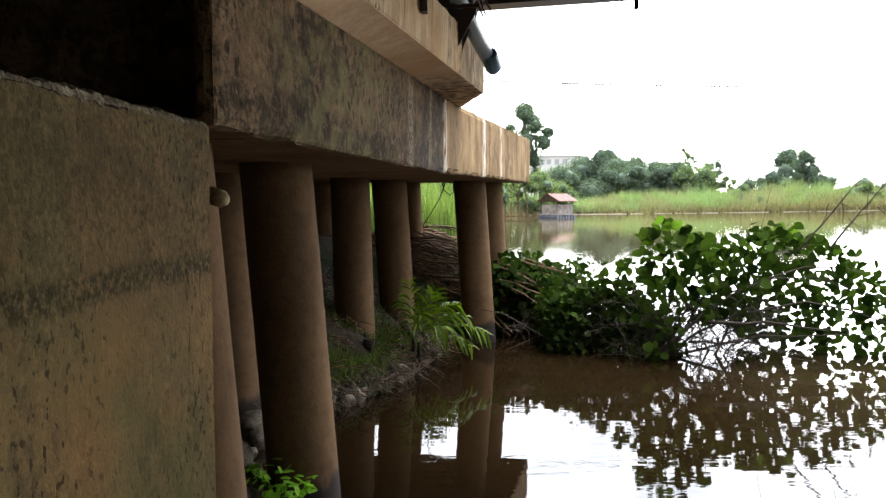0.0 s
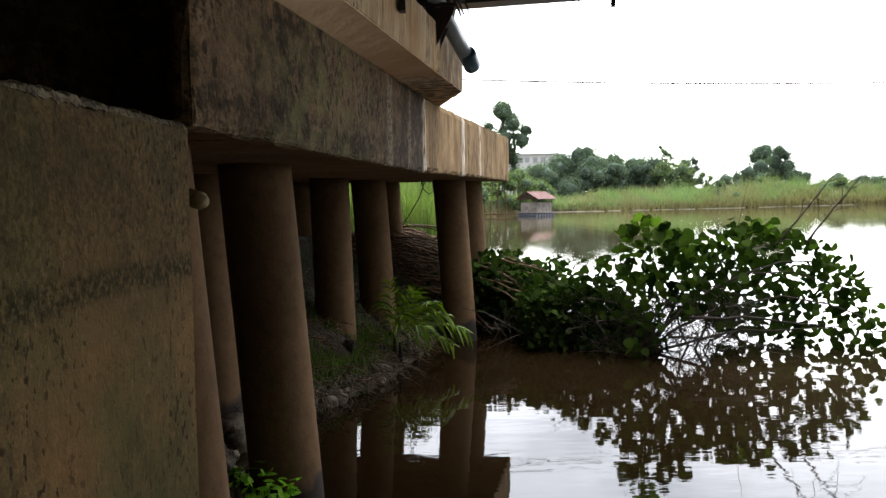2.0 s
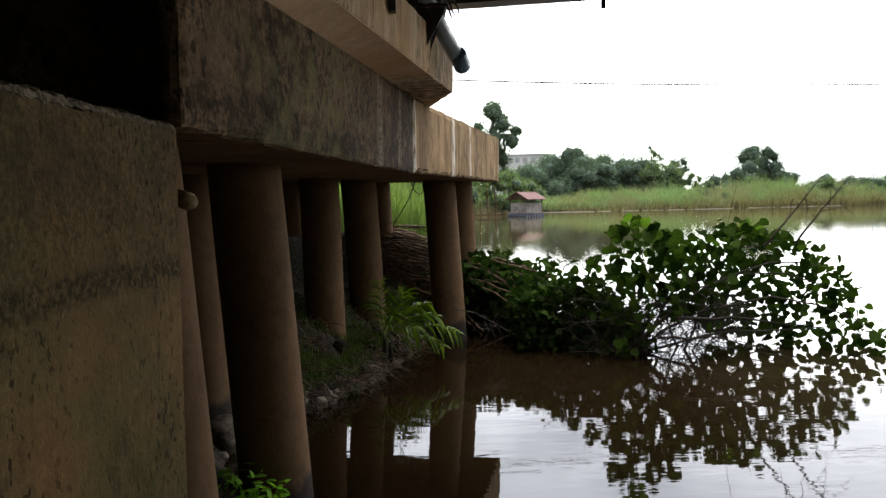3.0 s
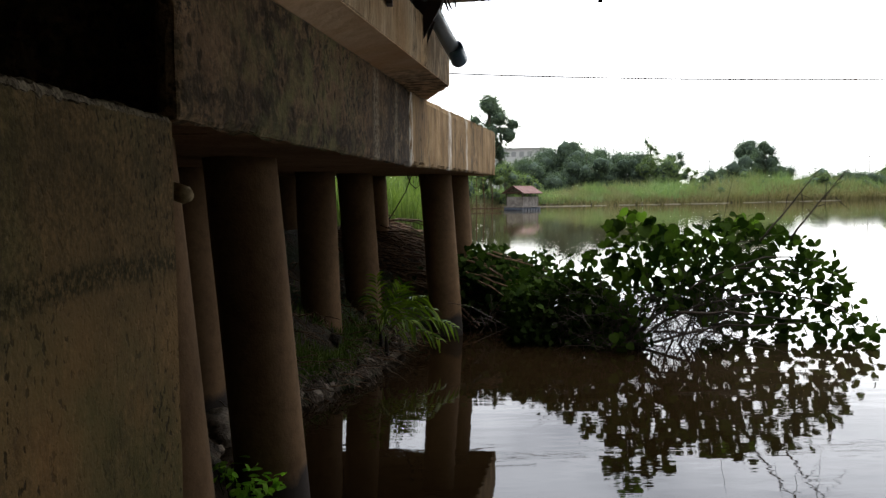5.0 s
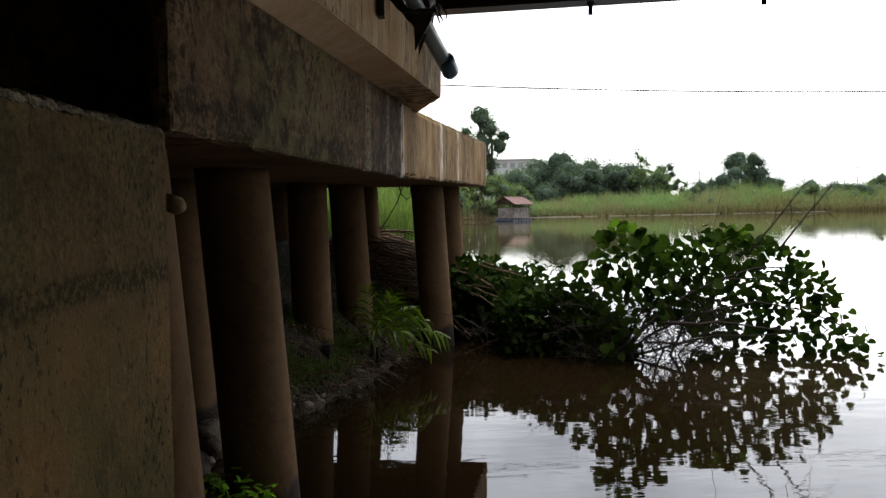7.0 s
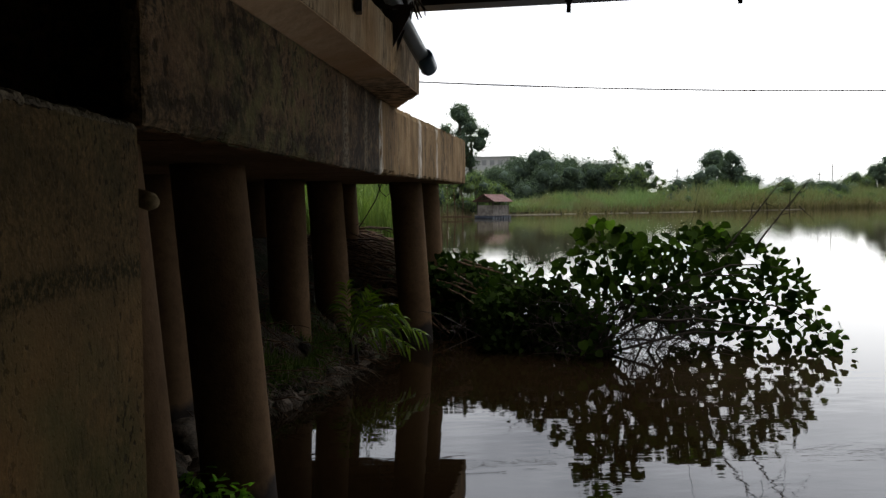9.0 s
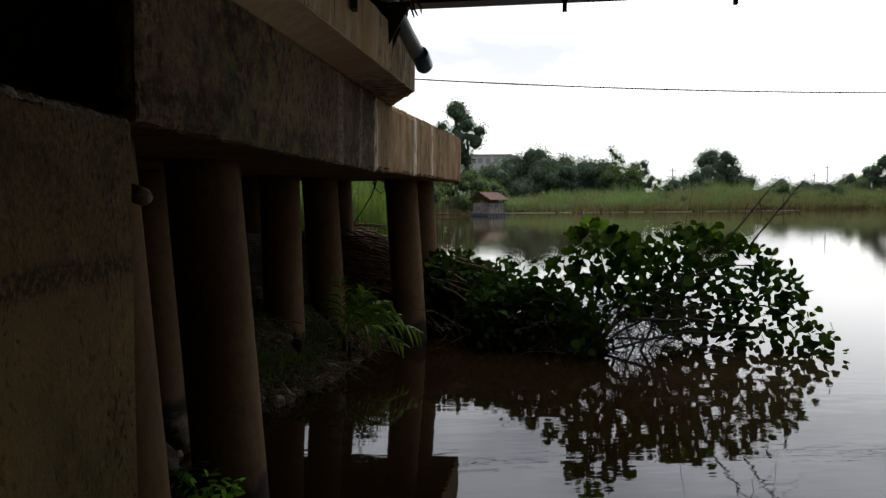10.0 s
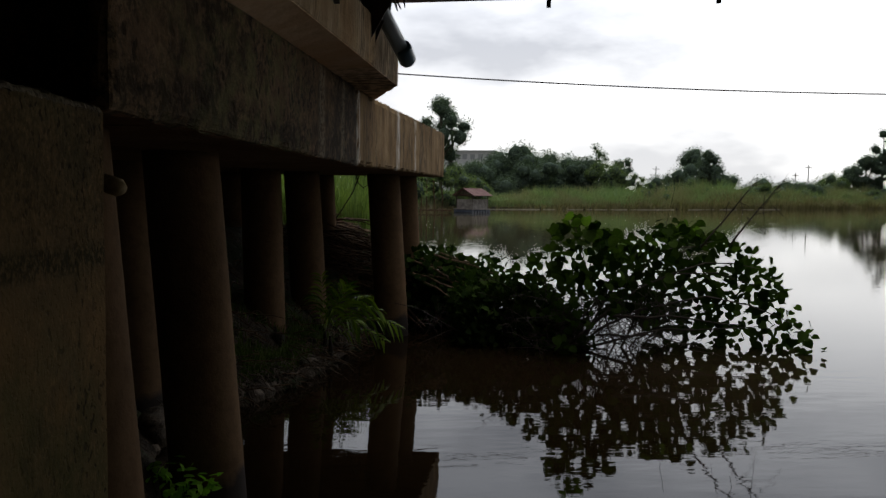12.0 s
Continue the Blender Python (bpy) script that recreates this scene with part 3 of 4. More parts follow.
for px_, top in ((-2, 5.09), (20, 4.95)):
    pb = bmesh.new()
    tube(pb, [(px_, 20.5 - 0.02 * px_, -1.0), (px_, 20.5 - 0.02 * px_, top + 0.2)], [0.14, 0.10], 10)
    pole = link_mesh("wire_pole", pb, BARK)
    tagged(pole, "tall wooden pole carrying the overhead wire", "pole", "poles of the wire")
wire = link_mesh("overhead_wire", bm, STEEL)
tagged(wire, "thin black overhead wire sagging across the river", "wire")


# ---- leaves ----
def heart_leaf(size, stalk=False):
    """Round heart-shaped leaf, folded along its middle, lying in x-y with its stalk at the origin."""
    bm = bmesh.new()
    rim = [(0.26, -0.06), (0.49, 0.13), (0.55, 0.42), (0.42, 0.73), (0.19, 0.95)]
    mid = [bm.verts.new((0, y * size, -0.03 * size - 0.12 * size * y * y)) for y in (0.08, 0.35, 0.65, 0.9, 1.07)]
    for s in (1, -1):
        r = [bm.verts.new((s * x * size, y * size, (0.12 * x - 0.12 * y * y) * size)) for x, y in rim]
        for k in range(4):
            for f in ((mid[k], r[k], r[k + 1]), (mid[k], r[k + 1], mid[k + 1])):
                bm.faces.new(f if s > 0 else f[::-1])
    if stalk:
        w = 0.016 * size
        q = [bm.verts.new(c) for c in ((-w, 0.1 * size, -0.03 * size), (w, 0.1 * size, -0.03 * size), (w, -0.35 * size, 0.02 * size), (-w, -0.35 * size, 0.02 * size), (w, -0.7 * size, -0.2 * size), (-w, -0.7 * size, -0.2 * size))]
        bm.faces.new((q[0], q[1], q[2], q[3]))
        bm.faces.new((q[3], q[2], q[4], q[5]))
    return bm


def leaf_pose(p, rng, out=Vector((0, -1, 0)), droop=(25, 80)):
    """A pose for a leaf hanging outwards from p."""
    yaw = math.atan2(out.y, out.x) + rng.gauss(0, 0.9) - math.pi / 2
    d = radians(rng.uniform(*droop))
    return Matrix.Translation(p) @ Matrix.Rotation(yaw, 4, "Z") @ Matrix.Rotation(-d, 4, "X") @ Matrix.Rotation(rng.gauss(0, 0.35), 4, "Y")


def gather(name, proto, poses, material, parent, smooth=True):
    """Many copies of a small mesh joined into one part."""
    pv = [v.co.copy() for v in proto.verts]
    proto.verts.index_update()
    pf = [[v.index for v in f.verts] for f in proto.faces]
    vs, fs = [], []
    for m in poses:
        k = len(vs)
        vs += [tuple(m @ c) for c in pv]
        fs += [[i + k for i in f] for f in pf]
    ob = raw(name, vs, fs, material, parent, smooth)
    ob["kind"] = "stuff"
    return ob


# ---- the big shrub that hangs over the water ----
TOP = [(1.4, 0.90), (1.69, 0.98), (2.12, 1.15), (2.27, 1.09), (2.42, 1.22), (2.47, 1.66), (2.70, 1.80), (2.88, 1.70), (3.16, 1.61), (3.32, 1.43), (3.55, 1.33), (3.89, 1.49), (4.28, 1.63), (4.49, 1.71),
       (4.70, 1.56), (4.93, 1.53), (5.15, 1.42), (5.30, 1.32), (5.42, 1.14), (5.53, 1.00), (5.64, 0.76), (5.74, 0.46), (5.88, 0.22), (6.0, 0.06)]
LOW = [(1.4, 0.05), (2.3, 0.05), (2.75, 0.35), (3.3, 0.52), (3.7, 0.36), (4.1, 0.12), (5.0, 0.04), (6.08, 0.0)]
DEPTH = [(1.6, 10.9), (2.1, 10.6), (2.45, 10.0), (2.9, 10.0), (3.5, 10.4), (4.5, 10.95), (5.15, 10.6), (5.6, 10.2), (6.1, 9.9)]
rs = random.Random(11)
shrub = thing("river_shrub", "wide shrub with heart-shaped green leaves hanging over the water", "shrub")
ROOT = Vector((2.9, 10.3, 0.0))


def branch(parent, p, q, sag, r, wild=0.045, steps=7, name="branch"):
    bm = bmesh.new()
    pts = bent(p, q, sag, steps, rs, wild)
    tube(bm, pts, [r * (1 - 0.75 * i / steps) for i in range(steps + 1)], 6)
    return part(name, bm, TWIG, parent, smooth=True)


for q, sag, r in (((4.4, 10.9, 1.6), 0.25, 0.022), ((5.4, 10.3, 1.05), 0.45, 0.024), ((5.95, 9.9, 0.2), 0.66, 0.022), ((5.2, 9.9, 0.34), 0.12, 0.026), ((2.7, 10.0, 1.70), 0.0, 0.016), ((4.9, 10.7, 1.4), 0.35, 0.020),
                  ((5.7, 10.1, 0.7), 0.6, 0.020), ((3.1, 10.1, 1.5), 0.05, 0.014), ((3.8, 10.6, 1.35), 0.2, 0.018), ((2.0, 10.4, 1.0), 0.2, 0.020), ((1.6, 10.8, 0.8), 0.3, 0.018), ((4.9, 11.2, 1.25), 0.35, 0.020), ((4.1, 9.9, 0.55), 0.05, 0.014)):
    branch(shrub, ROOT + Vector((rs.uniform(-0.6, 0.7), rs.uniform(-0.3, 0.4), -0.1)), q, sag, r)
for q in ((5.17, 10.0, 2.25), (5.60, 10.1, 2.27)):
    branch(shrub, (q[0] - 0.75, q[1], q[2] - 0.9), q, 0.02, 0.016, 0.012, 6, "bare_shoot")
    for _ in range(4):
        t = rs.uniform(0.45, 0.9)
        s = Vector(q) - Vector((0.75, 0, 0.9)) * (1 - t)
        branch(shrub, s, s + Vector((rs.uniform(-0.05, 0.25), 0, rs.uniform(-0.15, 0.25))), 0.0, 0.006, 0.01, 3, "bare_shoot")


for x0, z0, dx, ln in ((4.95, 2.02, 0.05, 0.55), (5.28, 2.05, 0.02, 0.62), (5.05, 1.75, 0.30, 0.25), (5.4, 1.9, 0.28, 0.30), (4.8, 1.95, -0.10, 0.4)):
    branch(shrub, (x0, 10.05, z0), (x0 + dx, 10.05, z0 - ln), 0.02, 0.006, 0.015, 5, "bare_shoot")
branch(shrub, (3.2, 9.75, 0.50), (4.85, 9.7, 0.40), 0.03, 0.024, 0.02)
branch(shrub, (3.0, 9.8, 0.25), (4.4, 9.6, 0.10), 0.06, 0.018, 0.03)


def sunward(p, rng, flat=0.35):
    """A pose for a leaf at p whose face is turned up to the bright sky over the river."""
    if rng.random() < 0.72:
        n = Vector((rng.gauss(0.1, 0.35), rng.gauss(0.62, 0.28), rng.gauss(0.62, flat)))
    else:
        n = Vector((rng.gauss(0.25, 0.5), rng.gauss(-0.6, 0.3), rng.gauss(0.6, flat)))
    n.normalize()
    tip = Vector((rng.gauss(0.1, 0.7), rng.gauss(0, 0.5), -1.0))
    tip = (tip - n * tip.dot(n)).normalized()
    side = tip.cross(n)
    m = Matrix((side, tip, n)).transposed().to_4x4()
    m.translation = p
    return m


poses = []


def spread(x0, x1, tries, gap, ym, ys, sizes, lo, hi, keep=lambda x, u: 1.0):
    """Leaves set apart from one another within the crown, between the heights lo(x) and hi(x)."""
    taken = []
    for _ in range(tries):
        x = rs.uniform(x0, x1)
        a, b = lo(x), hi(x)
        u = rs.random()
        z = a + (b - a) * u
        if rs.random() > keep(x, u) or any((x - p) ** 2 + (z - q) ** 2 < gap * gap for p, q in taken):
            continue
        taken.append((x, z))
        s = rs.choice(sizes)
        poses.append((sunward(Vector((x, between(x, DEPTH) + rs.gauss(ym, ys), z + 0.03 * s)), rs), s))


def crown(x):
    return between(x, TOP) - 0.03


def hollow(x):
    return between(x, LOW)


DOME = (0.6, 0.75, 0.85, 0.9, 0.95, 1.1)
for layer in range(3):                                   # the dome: thin layers of leaves, thinner towards the water
    spread(3.15, 6.0, 3600, 0.080, 0.32 * layer - 0.35, 0.12, DOME, hollow, crown, lambda x, u: 0.5 + 0.5 * min(1, u * 1.8))
spread(3.3, 5.9, 900, 0.09, 0.0, 0.3, DOME, lambda x: crown(x) - 0.12, crown)
spread(2.44, 3.25, 800, 0.11, 0.0, 0.15, (0.9, 1.2, 1.4), lambda x: 0.95, crown)
spread(2.2, 3.4, 900, 0.085, 0.1, 0.25, (0.5, 0.7, 0.9), lambda x: 0.45, lambda x: 1.2)
for layer in range(3):                                   # the low part towards the bank
    spread(1.5, 3.0, 1300, 0.10, 0.25 * layer - 0.2, 0.16, (0.5, 0.65, 0.8, 0.95), lambda x: 0.02, crown, lambda x, u: 0.9 if u < 0.8 else 0.5)
poses.sort(key=lambda a: a[0].translation.y)
PROTO = heart_leaf(0.128, True)
leaf_me = bpy.data.meshes.new("leaf")
PROTO.to_mesh(leaf_me)
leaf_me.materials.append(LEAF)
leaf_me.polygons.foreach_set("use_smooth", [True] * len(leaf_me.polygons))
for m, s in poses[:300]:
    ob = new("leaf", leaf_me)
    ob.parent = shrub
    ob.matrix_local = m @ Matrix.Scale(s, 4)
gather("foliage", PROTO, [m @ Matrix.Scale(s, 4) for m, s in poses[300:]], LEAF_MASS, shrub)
young_me = leaf_me.copy()
young_me.materials.clear()
young_me.materials.append(LEAF_YOUNG)
for x, z in ((2.66, 1.76), (2.74, 1.68), (2.80, 1.74), (4.38, 1.62), (4.50, 1.68), (4.28, 1.56), (4.62, 1.58), (3.4, 0.75), (4.5, 0.75), (5.4, 0.95)):
    ob = new("young_leaf", young_me)
    ob.parent = shrub
    ob.matrix_local = sunward(Vector((x, between(x, DEPTH) - 0.4 + rs.random() * 0.3, z)), rs)
# thin dead twigs in the hollow under the crown
tv = bmesh.new()
for _ in range(420):
    p = Vector((rs.uniform(1.9, 4.2), rs.gauss(10.35, 0.3), rs.uniform(0.0, 0.75)))
    d = Vector((rs.gauss(0.05, 0.32), rs.gauss(0, 0.25), rs.gauss(-0.05, 0.35)))
    if p.z + d.z < -0.05:
        d.z = -p.z
    tube(tv, bent(p, p + d, rs.uniform(-0.05, 0.08), 4, rs, 0.025), [0.005, 0.0045, 0.004, 0.003, 0.002], 4, False)
for _ in range(300):                                    # fine bare sprays in the hollow
    p = Vector((rs.uniform(2.6, 4.1), rs.gauss(10.2, 0.25), rs.uniform(0.0, 0.5)))
    q = p + Vector((rs.gauss(0.08, 0.2), rs.gauss(0, 0.12), rs.uniform(0.05, 0.4)))
    tube(tv, bent(p, q, rs.uniform(-0.04, 0.06), 3, rs, 0.02), [0.004, 0.0035, 0.003, 0.002], 4, False)
part("twig_tangle", tv, TWIG, shrub)["kind"] = "stuff"

# ---- heap of washed-up reeds and undergrowth on the bank ----
heap = thing("driftwood_heap", "heap of brown washed-up reeds and branches on the bank", "driftwood")
hv = bmesh.new()
for _ in range(520):
    x = rs.uniform(-1.2, 0.95)
    y = rs.uniform(12.0, 13.5)
    z = max(ground_z(x, y), 0) + abs(rs.gauss(0, 0.07)) + (0.15 if x > 0.6 else 0)
    a = rs.gauss(-0.25, 0.5)
    ln = rs.uniform(0.3, 1.1)
    p = Vector((x, y, z))
    q = p + ln * Vector((math.cos(a), rs.gauss(0, 0.4), -abs(rs.gauss(0.18, 0.15))))
    r = rs.choice((0.006, 0.008, 0.012, 0.02))
    tube(hv, bent(p, q, rs.uniform(-0.04, 0.1), 3, rs, 0.03), [r, r, r * 0.8, r * 0.5], 5, False)
part("reed_litter", hv, STRAW, heap)["kind"] = "stuff"

for k in range(10):
    p = Vector((rs.uniform(0.75, 1.3), rs.uniform(11.5, 12.2), rs.uniform(0.8, 1.12)))
    q = p + Vector((rs.uniform(0.5, 1.0), rs.uniform(-0.5, 0.1), -rs.uniform(0.2, 0.5)))
    bm = bmesh.new()
    tube(bm, bent(p, q, rs.uniform(0, 0.06), 5, rs, 0.02), [0.016, 0.016, 0.014, 0.012, 0.009, 0.005], 6)
    part("drift_stem", bm, STRAW, heap)

lv = bmesh.new()
for _ in range(320):                                    # roots hanging over the cut edge of the bank
    y = rs.uniform(6.9, 9.4)
    x = between(y, SHORE) - rs.uniform(0.0, 0.3)
    p = Vector((x, y, max(ground_z(x, y), 0) + 0.05))
    q = Vector((x + rs.gauss(0.09, 0.1), y - rs.gauss(0.05, 0.12), max(0, p.z - rs.uniform(0.05, 0.3))))
    tube(lv, bent(p, q, rs.uniform(0.02, 0.08), 4, rs, 0.018), [rs.choice((0.004, 0.006, 0.009)) * f for f in (1, 1, 0.9, 0.6, 0.3)], 5, False)
tagged(link_mesh("hanging_roots", lv, ROCK, smooth=True), "grey roots hanging over the cut edge of the bank", "roots", kind="stuff")

lv = bmesh.new()
for _ in range(650):
    y = rs.uniform(7.3, 12.6)
    x = between(y, SHORE) - abs(rs.gauss(0.1, 0.6))
    p = Vector((x, y, max(ground_z(x, y), 0) + rs.uniform(0, 0.06)))
    q = p + Vector((rs.gauss(0.06, 0.16), rs.gauss(-0.05, 0.16), rs.gauss(-0.03, 0.07)))
    tube(lv, bent(p, q, rs.uniform(0, 0.05), 3, rs, 0.02), [0.006, 0.006, 0.005, 0.003], 4, False)
litter = link_mesh("root_litter", lv, STRAW)
tagged(litter, "tangled roots and dry stalks on the muddy slope", "roots", kind="stuff")

under = thing("bank_undergrowth", "dark low undergrowth along the water's edge", "undergrowth", kind="stuff")
small = heart_leaf(0.085)
up = []
for _ in range(1500):
    y = rs.uniform(11.9, 13.8)
    x = between(y, SHORE) + rs.gauss(0.05, 0.28)
    up.append(leaf_pose(Vector((x, y, max(ground_z(x, y), 0) + abs(rs.gauss(0, 0.22)))), rs, droop=(0, 70)) @ Matrix.Scale(rs.uniform(0.6, 1.4), 4))
for _ in range(3300):                                   # mound that the shrub leans on, its leaves darkened to look shaded
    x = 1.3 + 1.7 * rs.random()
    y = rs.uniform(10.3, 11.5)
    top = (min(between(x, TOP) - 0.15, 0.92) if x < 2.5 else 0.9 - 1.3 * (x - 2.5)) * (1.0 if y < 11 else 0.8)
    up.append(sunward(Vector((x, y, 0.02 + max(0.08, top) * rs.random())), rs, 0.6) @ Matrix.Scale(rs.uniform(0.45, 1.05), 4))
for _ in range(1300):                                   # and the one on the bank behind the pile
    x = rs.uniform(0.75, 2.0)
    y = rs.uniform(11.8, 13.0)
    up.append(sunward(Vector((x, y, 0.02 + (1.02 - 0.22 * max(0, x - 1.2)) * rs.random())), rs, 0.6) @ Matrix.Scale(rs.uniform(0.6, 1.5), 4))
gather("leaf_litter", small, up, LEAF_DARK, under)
creep = []
for _ in range(420):
    y = rs.uniform(11.4, 12.6)
    x = rs.uniform(0.75, 2.2)
    creep.append(leaf_pose(Vector((x, y, max(ground_z(x, y), 0.35) + 0.75 * rs.random() ** 0.7)), rs, droop=(0, 75)) @ Matrix.Scale(rs.uniform(0.6, 1.5), 4))
for _ in range(130):                                    # lit leaves on top of the heap
    creep.append(sunward(Vector((rs.uniform(0.8, 1.5), rs.uniform(11.9, 12.7), rs.uniform(0.85, 1.22))), rs) @ Matrix.Scale(rs.uniform(0.6, 1.3), 4))
gather("creeper_leaves", small, creep, LEAF_MASS, under)
uv_ = bmesh.new()
for _ in range(70):
    x = rs.uniform(0.8, 3.1)
    p = Vector((x, rs.gauss(11.0, 0.3), rs.uniform(-0.05, 0.25)))
    q = p + Vector((rs.gauss(0.1, 0.35), rs.gauss(0, 0.2), rs.uniform(0.1, 0.6)))
    tube(uv_, bent(p, q, 0.05, 3, rs, 0.03), [0.008, 0.007, 0.005, 0.003], 4, False)
part("stems", uv_, TWIG, under)["kind"] = "stuff"

# ---- grass on the bank ----
def blade(bm_v, bm_f, x, y, z, h, w, rng, bend=0.35):
    a = rng.uniform(0, 6.28)
    lean = rng.gauss(0, bend) * h
    lx, ly = math.cos(a) * lean, math.sin(a) * lean
    b = rng.uniform(-0.9, 0.9)
    wx, wy = math.cos(b) * w / 2, math.sin(b) * w / 2
    k = len(bm_v)
    bm_v += [(x - wx, y - wy, z), (x + wx, y + wy, z), (x + lx * 0.3 - wx * 0.8, y + ly * 0.3 - wy * 0.8, z + h * 0.55), (x + lx * 0.3 + wx * 0.8, y + ly * 0.3 + wy * 0.8, z + h * 0.55),
             (x + lx, y + ly, z + h * (1 - 0.3 * abs(lean / h)))]
    bm_f += [(k, k + 1, k + 3, k + 2), (k + 2, k + 3, k + 4)]


rg = random.Random(5)
v, f = [], []
for _ in range(15000):                                  # meadow behind the abutment and along the left shore
    y = 13.8 + 75 * rg.random() ** 1.6
    x = between(y, SHORE) - (0.95 if y < 40 else 0.3) - (2 + y * 0.22) * rg.random()
    blade(v, f, x, y, ground_z(x, y), rg.uniform(0.5, 1.0) * (0.9 + y / 60), 0.016 + y * 0.0008, rg)
meadow = raw("bank_grass", v, f, GRASS)
tagged(meadow, "bright green tall grass on the bank", "grass", kind="stuff")
v, f = [], []
for _ in range(4200):
    y = rg.uniform(7.6, 10.2)
    x = between(y, SHORE) - 0.12 - abs(rg.gauss(0, 0.35))
    if noise.noise(Vector((x * 2, y * 2, 0))) > -0.1:
        blade(v, f, x, y, ground_z(x, y) - 0.01, rg.uniform(0.05, 0.17), 0.010, rg, 0.6)
turf = raw("bank_moss", v, f, TURF)
tagged(turf, "short dark green moss and turf on the muddy slope", "grass", kind="stuff")


def rock(x, y, z, s, seed):
    bm = bmesh.new()
    bmesh.ops.create_icosphere(bm, subdivisions=3, radius=s)
    for vv in bm.verts:
        q = vv.co / s
        vv.co *= 1 + 0.45 * noise.noise(q * 1.4 + Vector((seed, 0, 0))) + 0.18 * noise.noise(q * 4 + Vector((0, seed, 0)))
        vv.co.z *= 0.75
    bm.transform(Matrix.Translation((x, y, z)) @ Matrix.Rotation(seed * 1.7, 4, "Z"))
    ob = link_mesh("bank_rock", bm, ROCK, smooth=True)
    tagged(ob, "rough grey rock lying on the muddy bank", "rock", "rocks on the bank")


def clod(x, y, z, s, seed):
    bm = bmesh.new()
    bmesh.ops.create_icosphere(bm, subdivisions=2, radius=s)
    for vv in bm.verts:
        vv.co *= 1 + 0.7 * noise.noise(vv.co / s * 1.8 + Vector((seed, 0, 0)))
    bm.transform(Matrix.Translation((x, y, z)) @ Matrix.Rotation(seed * 1.3, 4, "Z"))
    tagged(link_mesh("mud_clod", bm, MUD, smooth=True), "lump of dark wet mud on the bank", "mud", "mud lumps on the bank")


for k in range(14):
    y = rg.uniform(7.3, 9.3)
    x = between(y, SHORE) - abs(rg.gauss(0.05, 0.14))
    rock(x, y, max(ground_z(x, y), 0) + 0.0, rg.uniform(0.05, 0.13), k)
for k in range(70):
    y = rg.uniform(7.3, 10.6)
    x = between(y, SHORE) - abs(rg.gauss(0.1, 0.35))
    clod(x, y, max(ground_z(x, y), 0), rg.uniform(0.03, 0.09), 60 + k)
rock(-1.56, 6.6, 0.12, 0.15, 40)
rock(-1.50, 6.5, 0.02, 0.17, 41)
rock(-1.62, 6.3, -0.05, 0.15, 42)


# ---- young palm at the water's edge ----
def feather(start, tip, rise, leaf, hang, pairs, rng):
    """A palm frond: an arched midrib with long narrow leaflets that droop from both sides."""
    start, tip = Vector(start), Vector(tip)
    bend = (start + tip) / 2 + Vector((0, 0, 2 * rise))
    vv, ff = [], []

    def on(t):
        return start * (1 - t) ** 2 + bend * 2 * t * (1 - t) + tip * t * t

    def strip(pts, wide, across):
        k = len(vv)
        for q, w in zip(pts, wide):
            vv.append(tuple(q - across * w))
            vv.append(tuple(q + across * w))
        for a in range(len(pts) - 1):
            ff.append((k + 2 * a, k + 2 * a + 1, k + 2 * a + 3, k + 2 * a + 2))

    strip([on(a / 8) for a in range(9)], [0.008 - 0.0007 * a for a in range(9)], Vector((0.3, 0.9, 0.3)).normalized())
    for a in range(pairs):
        t = 0.22 + 0.78 * a / (pairs - 1)
        p0 = on(t)
        along = (on(min(1, t + 0.02)) - on(t - 0.02)).normalized()
        side = along.cross(Vector((0, -0.5, 1))).normalized()
        for sg in (-1, 1):
            ln = 1.2 * leaf * (1 - 1.1 * abs(t - 0.5) ** 1.5) * rng.uniform(0.75, 1.1)
            d = (along * rng.uniform(0.5, 0.9) + side * sg * rng.uniform(0.6, 1.0) + Vector((0, 0, 0.25))).normalized()
            pts = [p0 + d * ln * u + Vector((0, 0, -hang * ln * u * u)) for u in (0, 0.25, 0.5, 0.75, 1)]
            across = d.cross(Vector((rng.gauss(0, 0.3), -1, rng.gauss(0.3, 0.4)))).normalized()
            strip(pts, [0.003, 0.011, 0.013, 0.010, 0.001], across)
    return vv, ff


def palm_plant(name, x, y, z, fronds, label, seed):
    rng = random.Random(seed)
    t = thing(name, label, "palm plant", at=(x, y, z))
    bm = bmesh.new()
    tube(bm, [(0, 0, -0.35), (0.01, 0, -0.1), (0.0, 0, 0.04)], [0.03, 0.028, 0.015], 8)
    part("stem", bm, TWIG, t)
    for tip, rise, leaf, hang, pairs in fronds:
        vv, ff = feather((rng.gauss(0, 0.01), rng.gauss(0, 0.01), 0.0), tip, rise, leaf, hang, pairs, rng)
        raw("frond", vv, ff, FERN, t)


palm_plant("young_palm", -0.29, 9.45, 0.27, [((0.80, -0.10, 0.16), 0.15, 0.20, 0.85, 14), ((0.44, 0.10, 0.48), 0.12, 0.28, 0.8, 12), ((0.62, -0.15, 0.02), 0.10, 0.17, 0.7, 12), ((0.20, 0.15, 0.62), 0.04, 0.30, 0.35, 10), ((0.34, -0.2, 0.20), 0.14, 0.20, 0.8, 10),
           ((0.56, 0.0, 0.34), 0.14, 0.24, 0.8, 12)], "young green palm with arching feather fronds at the waterline", 3)
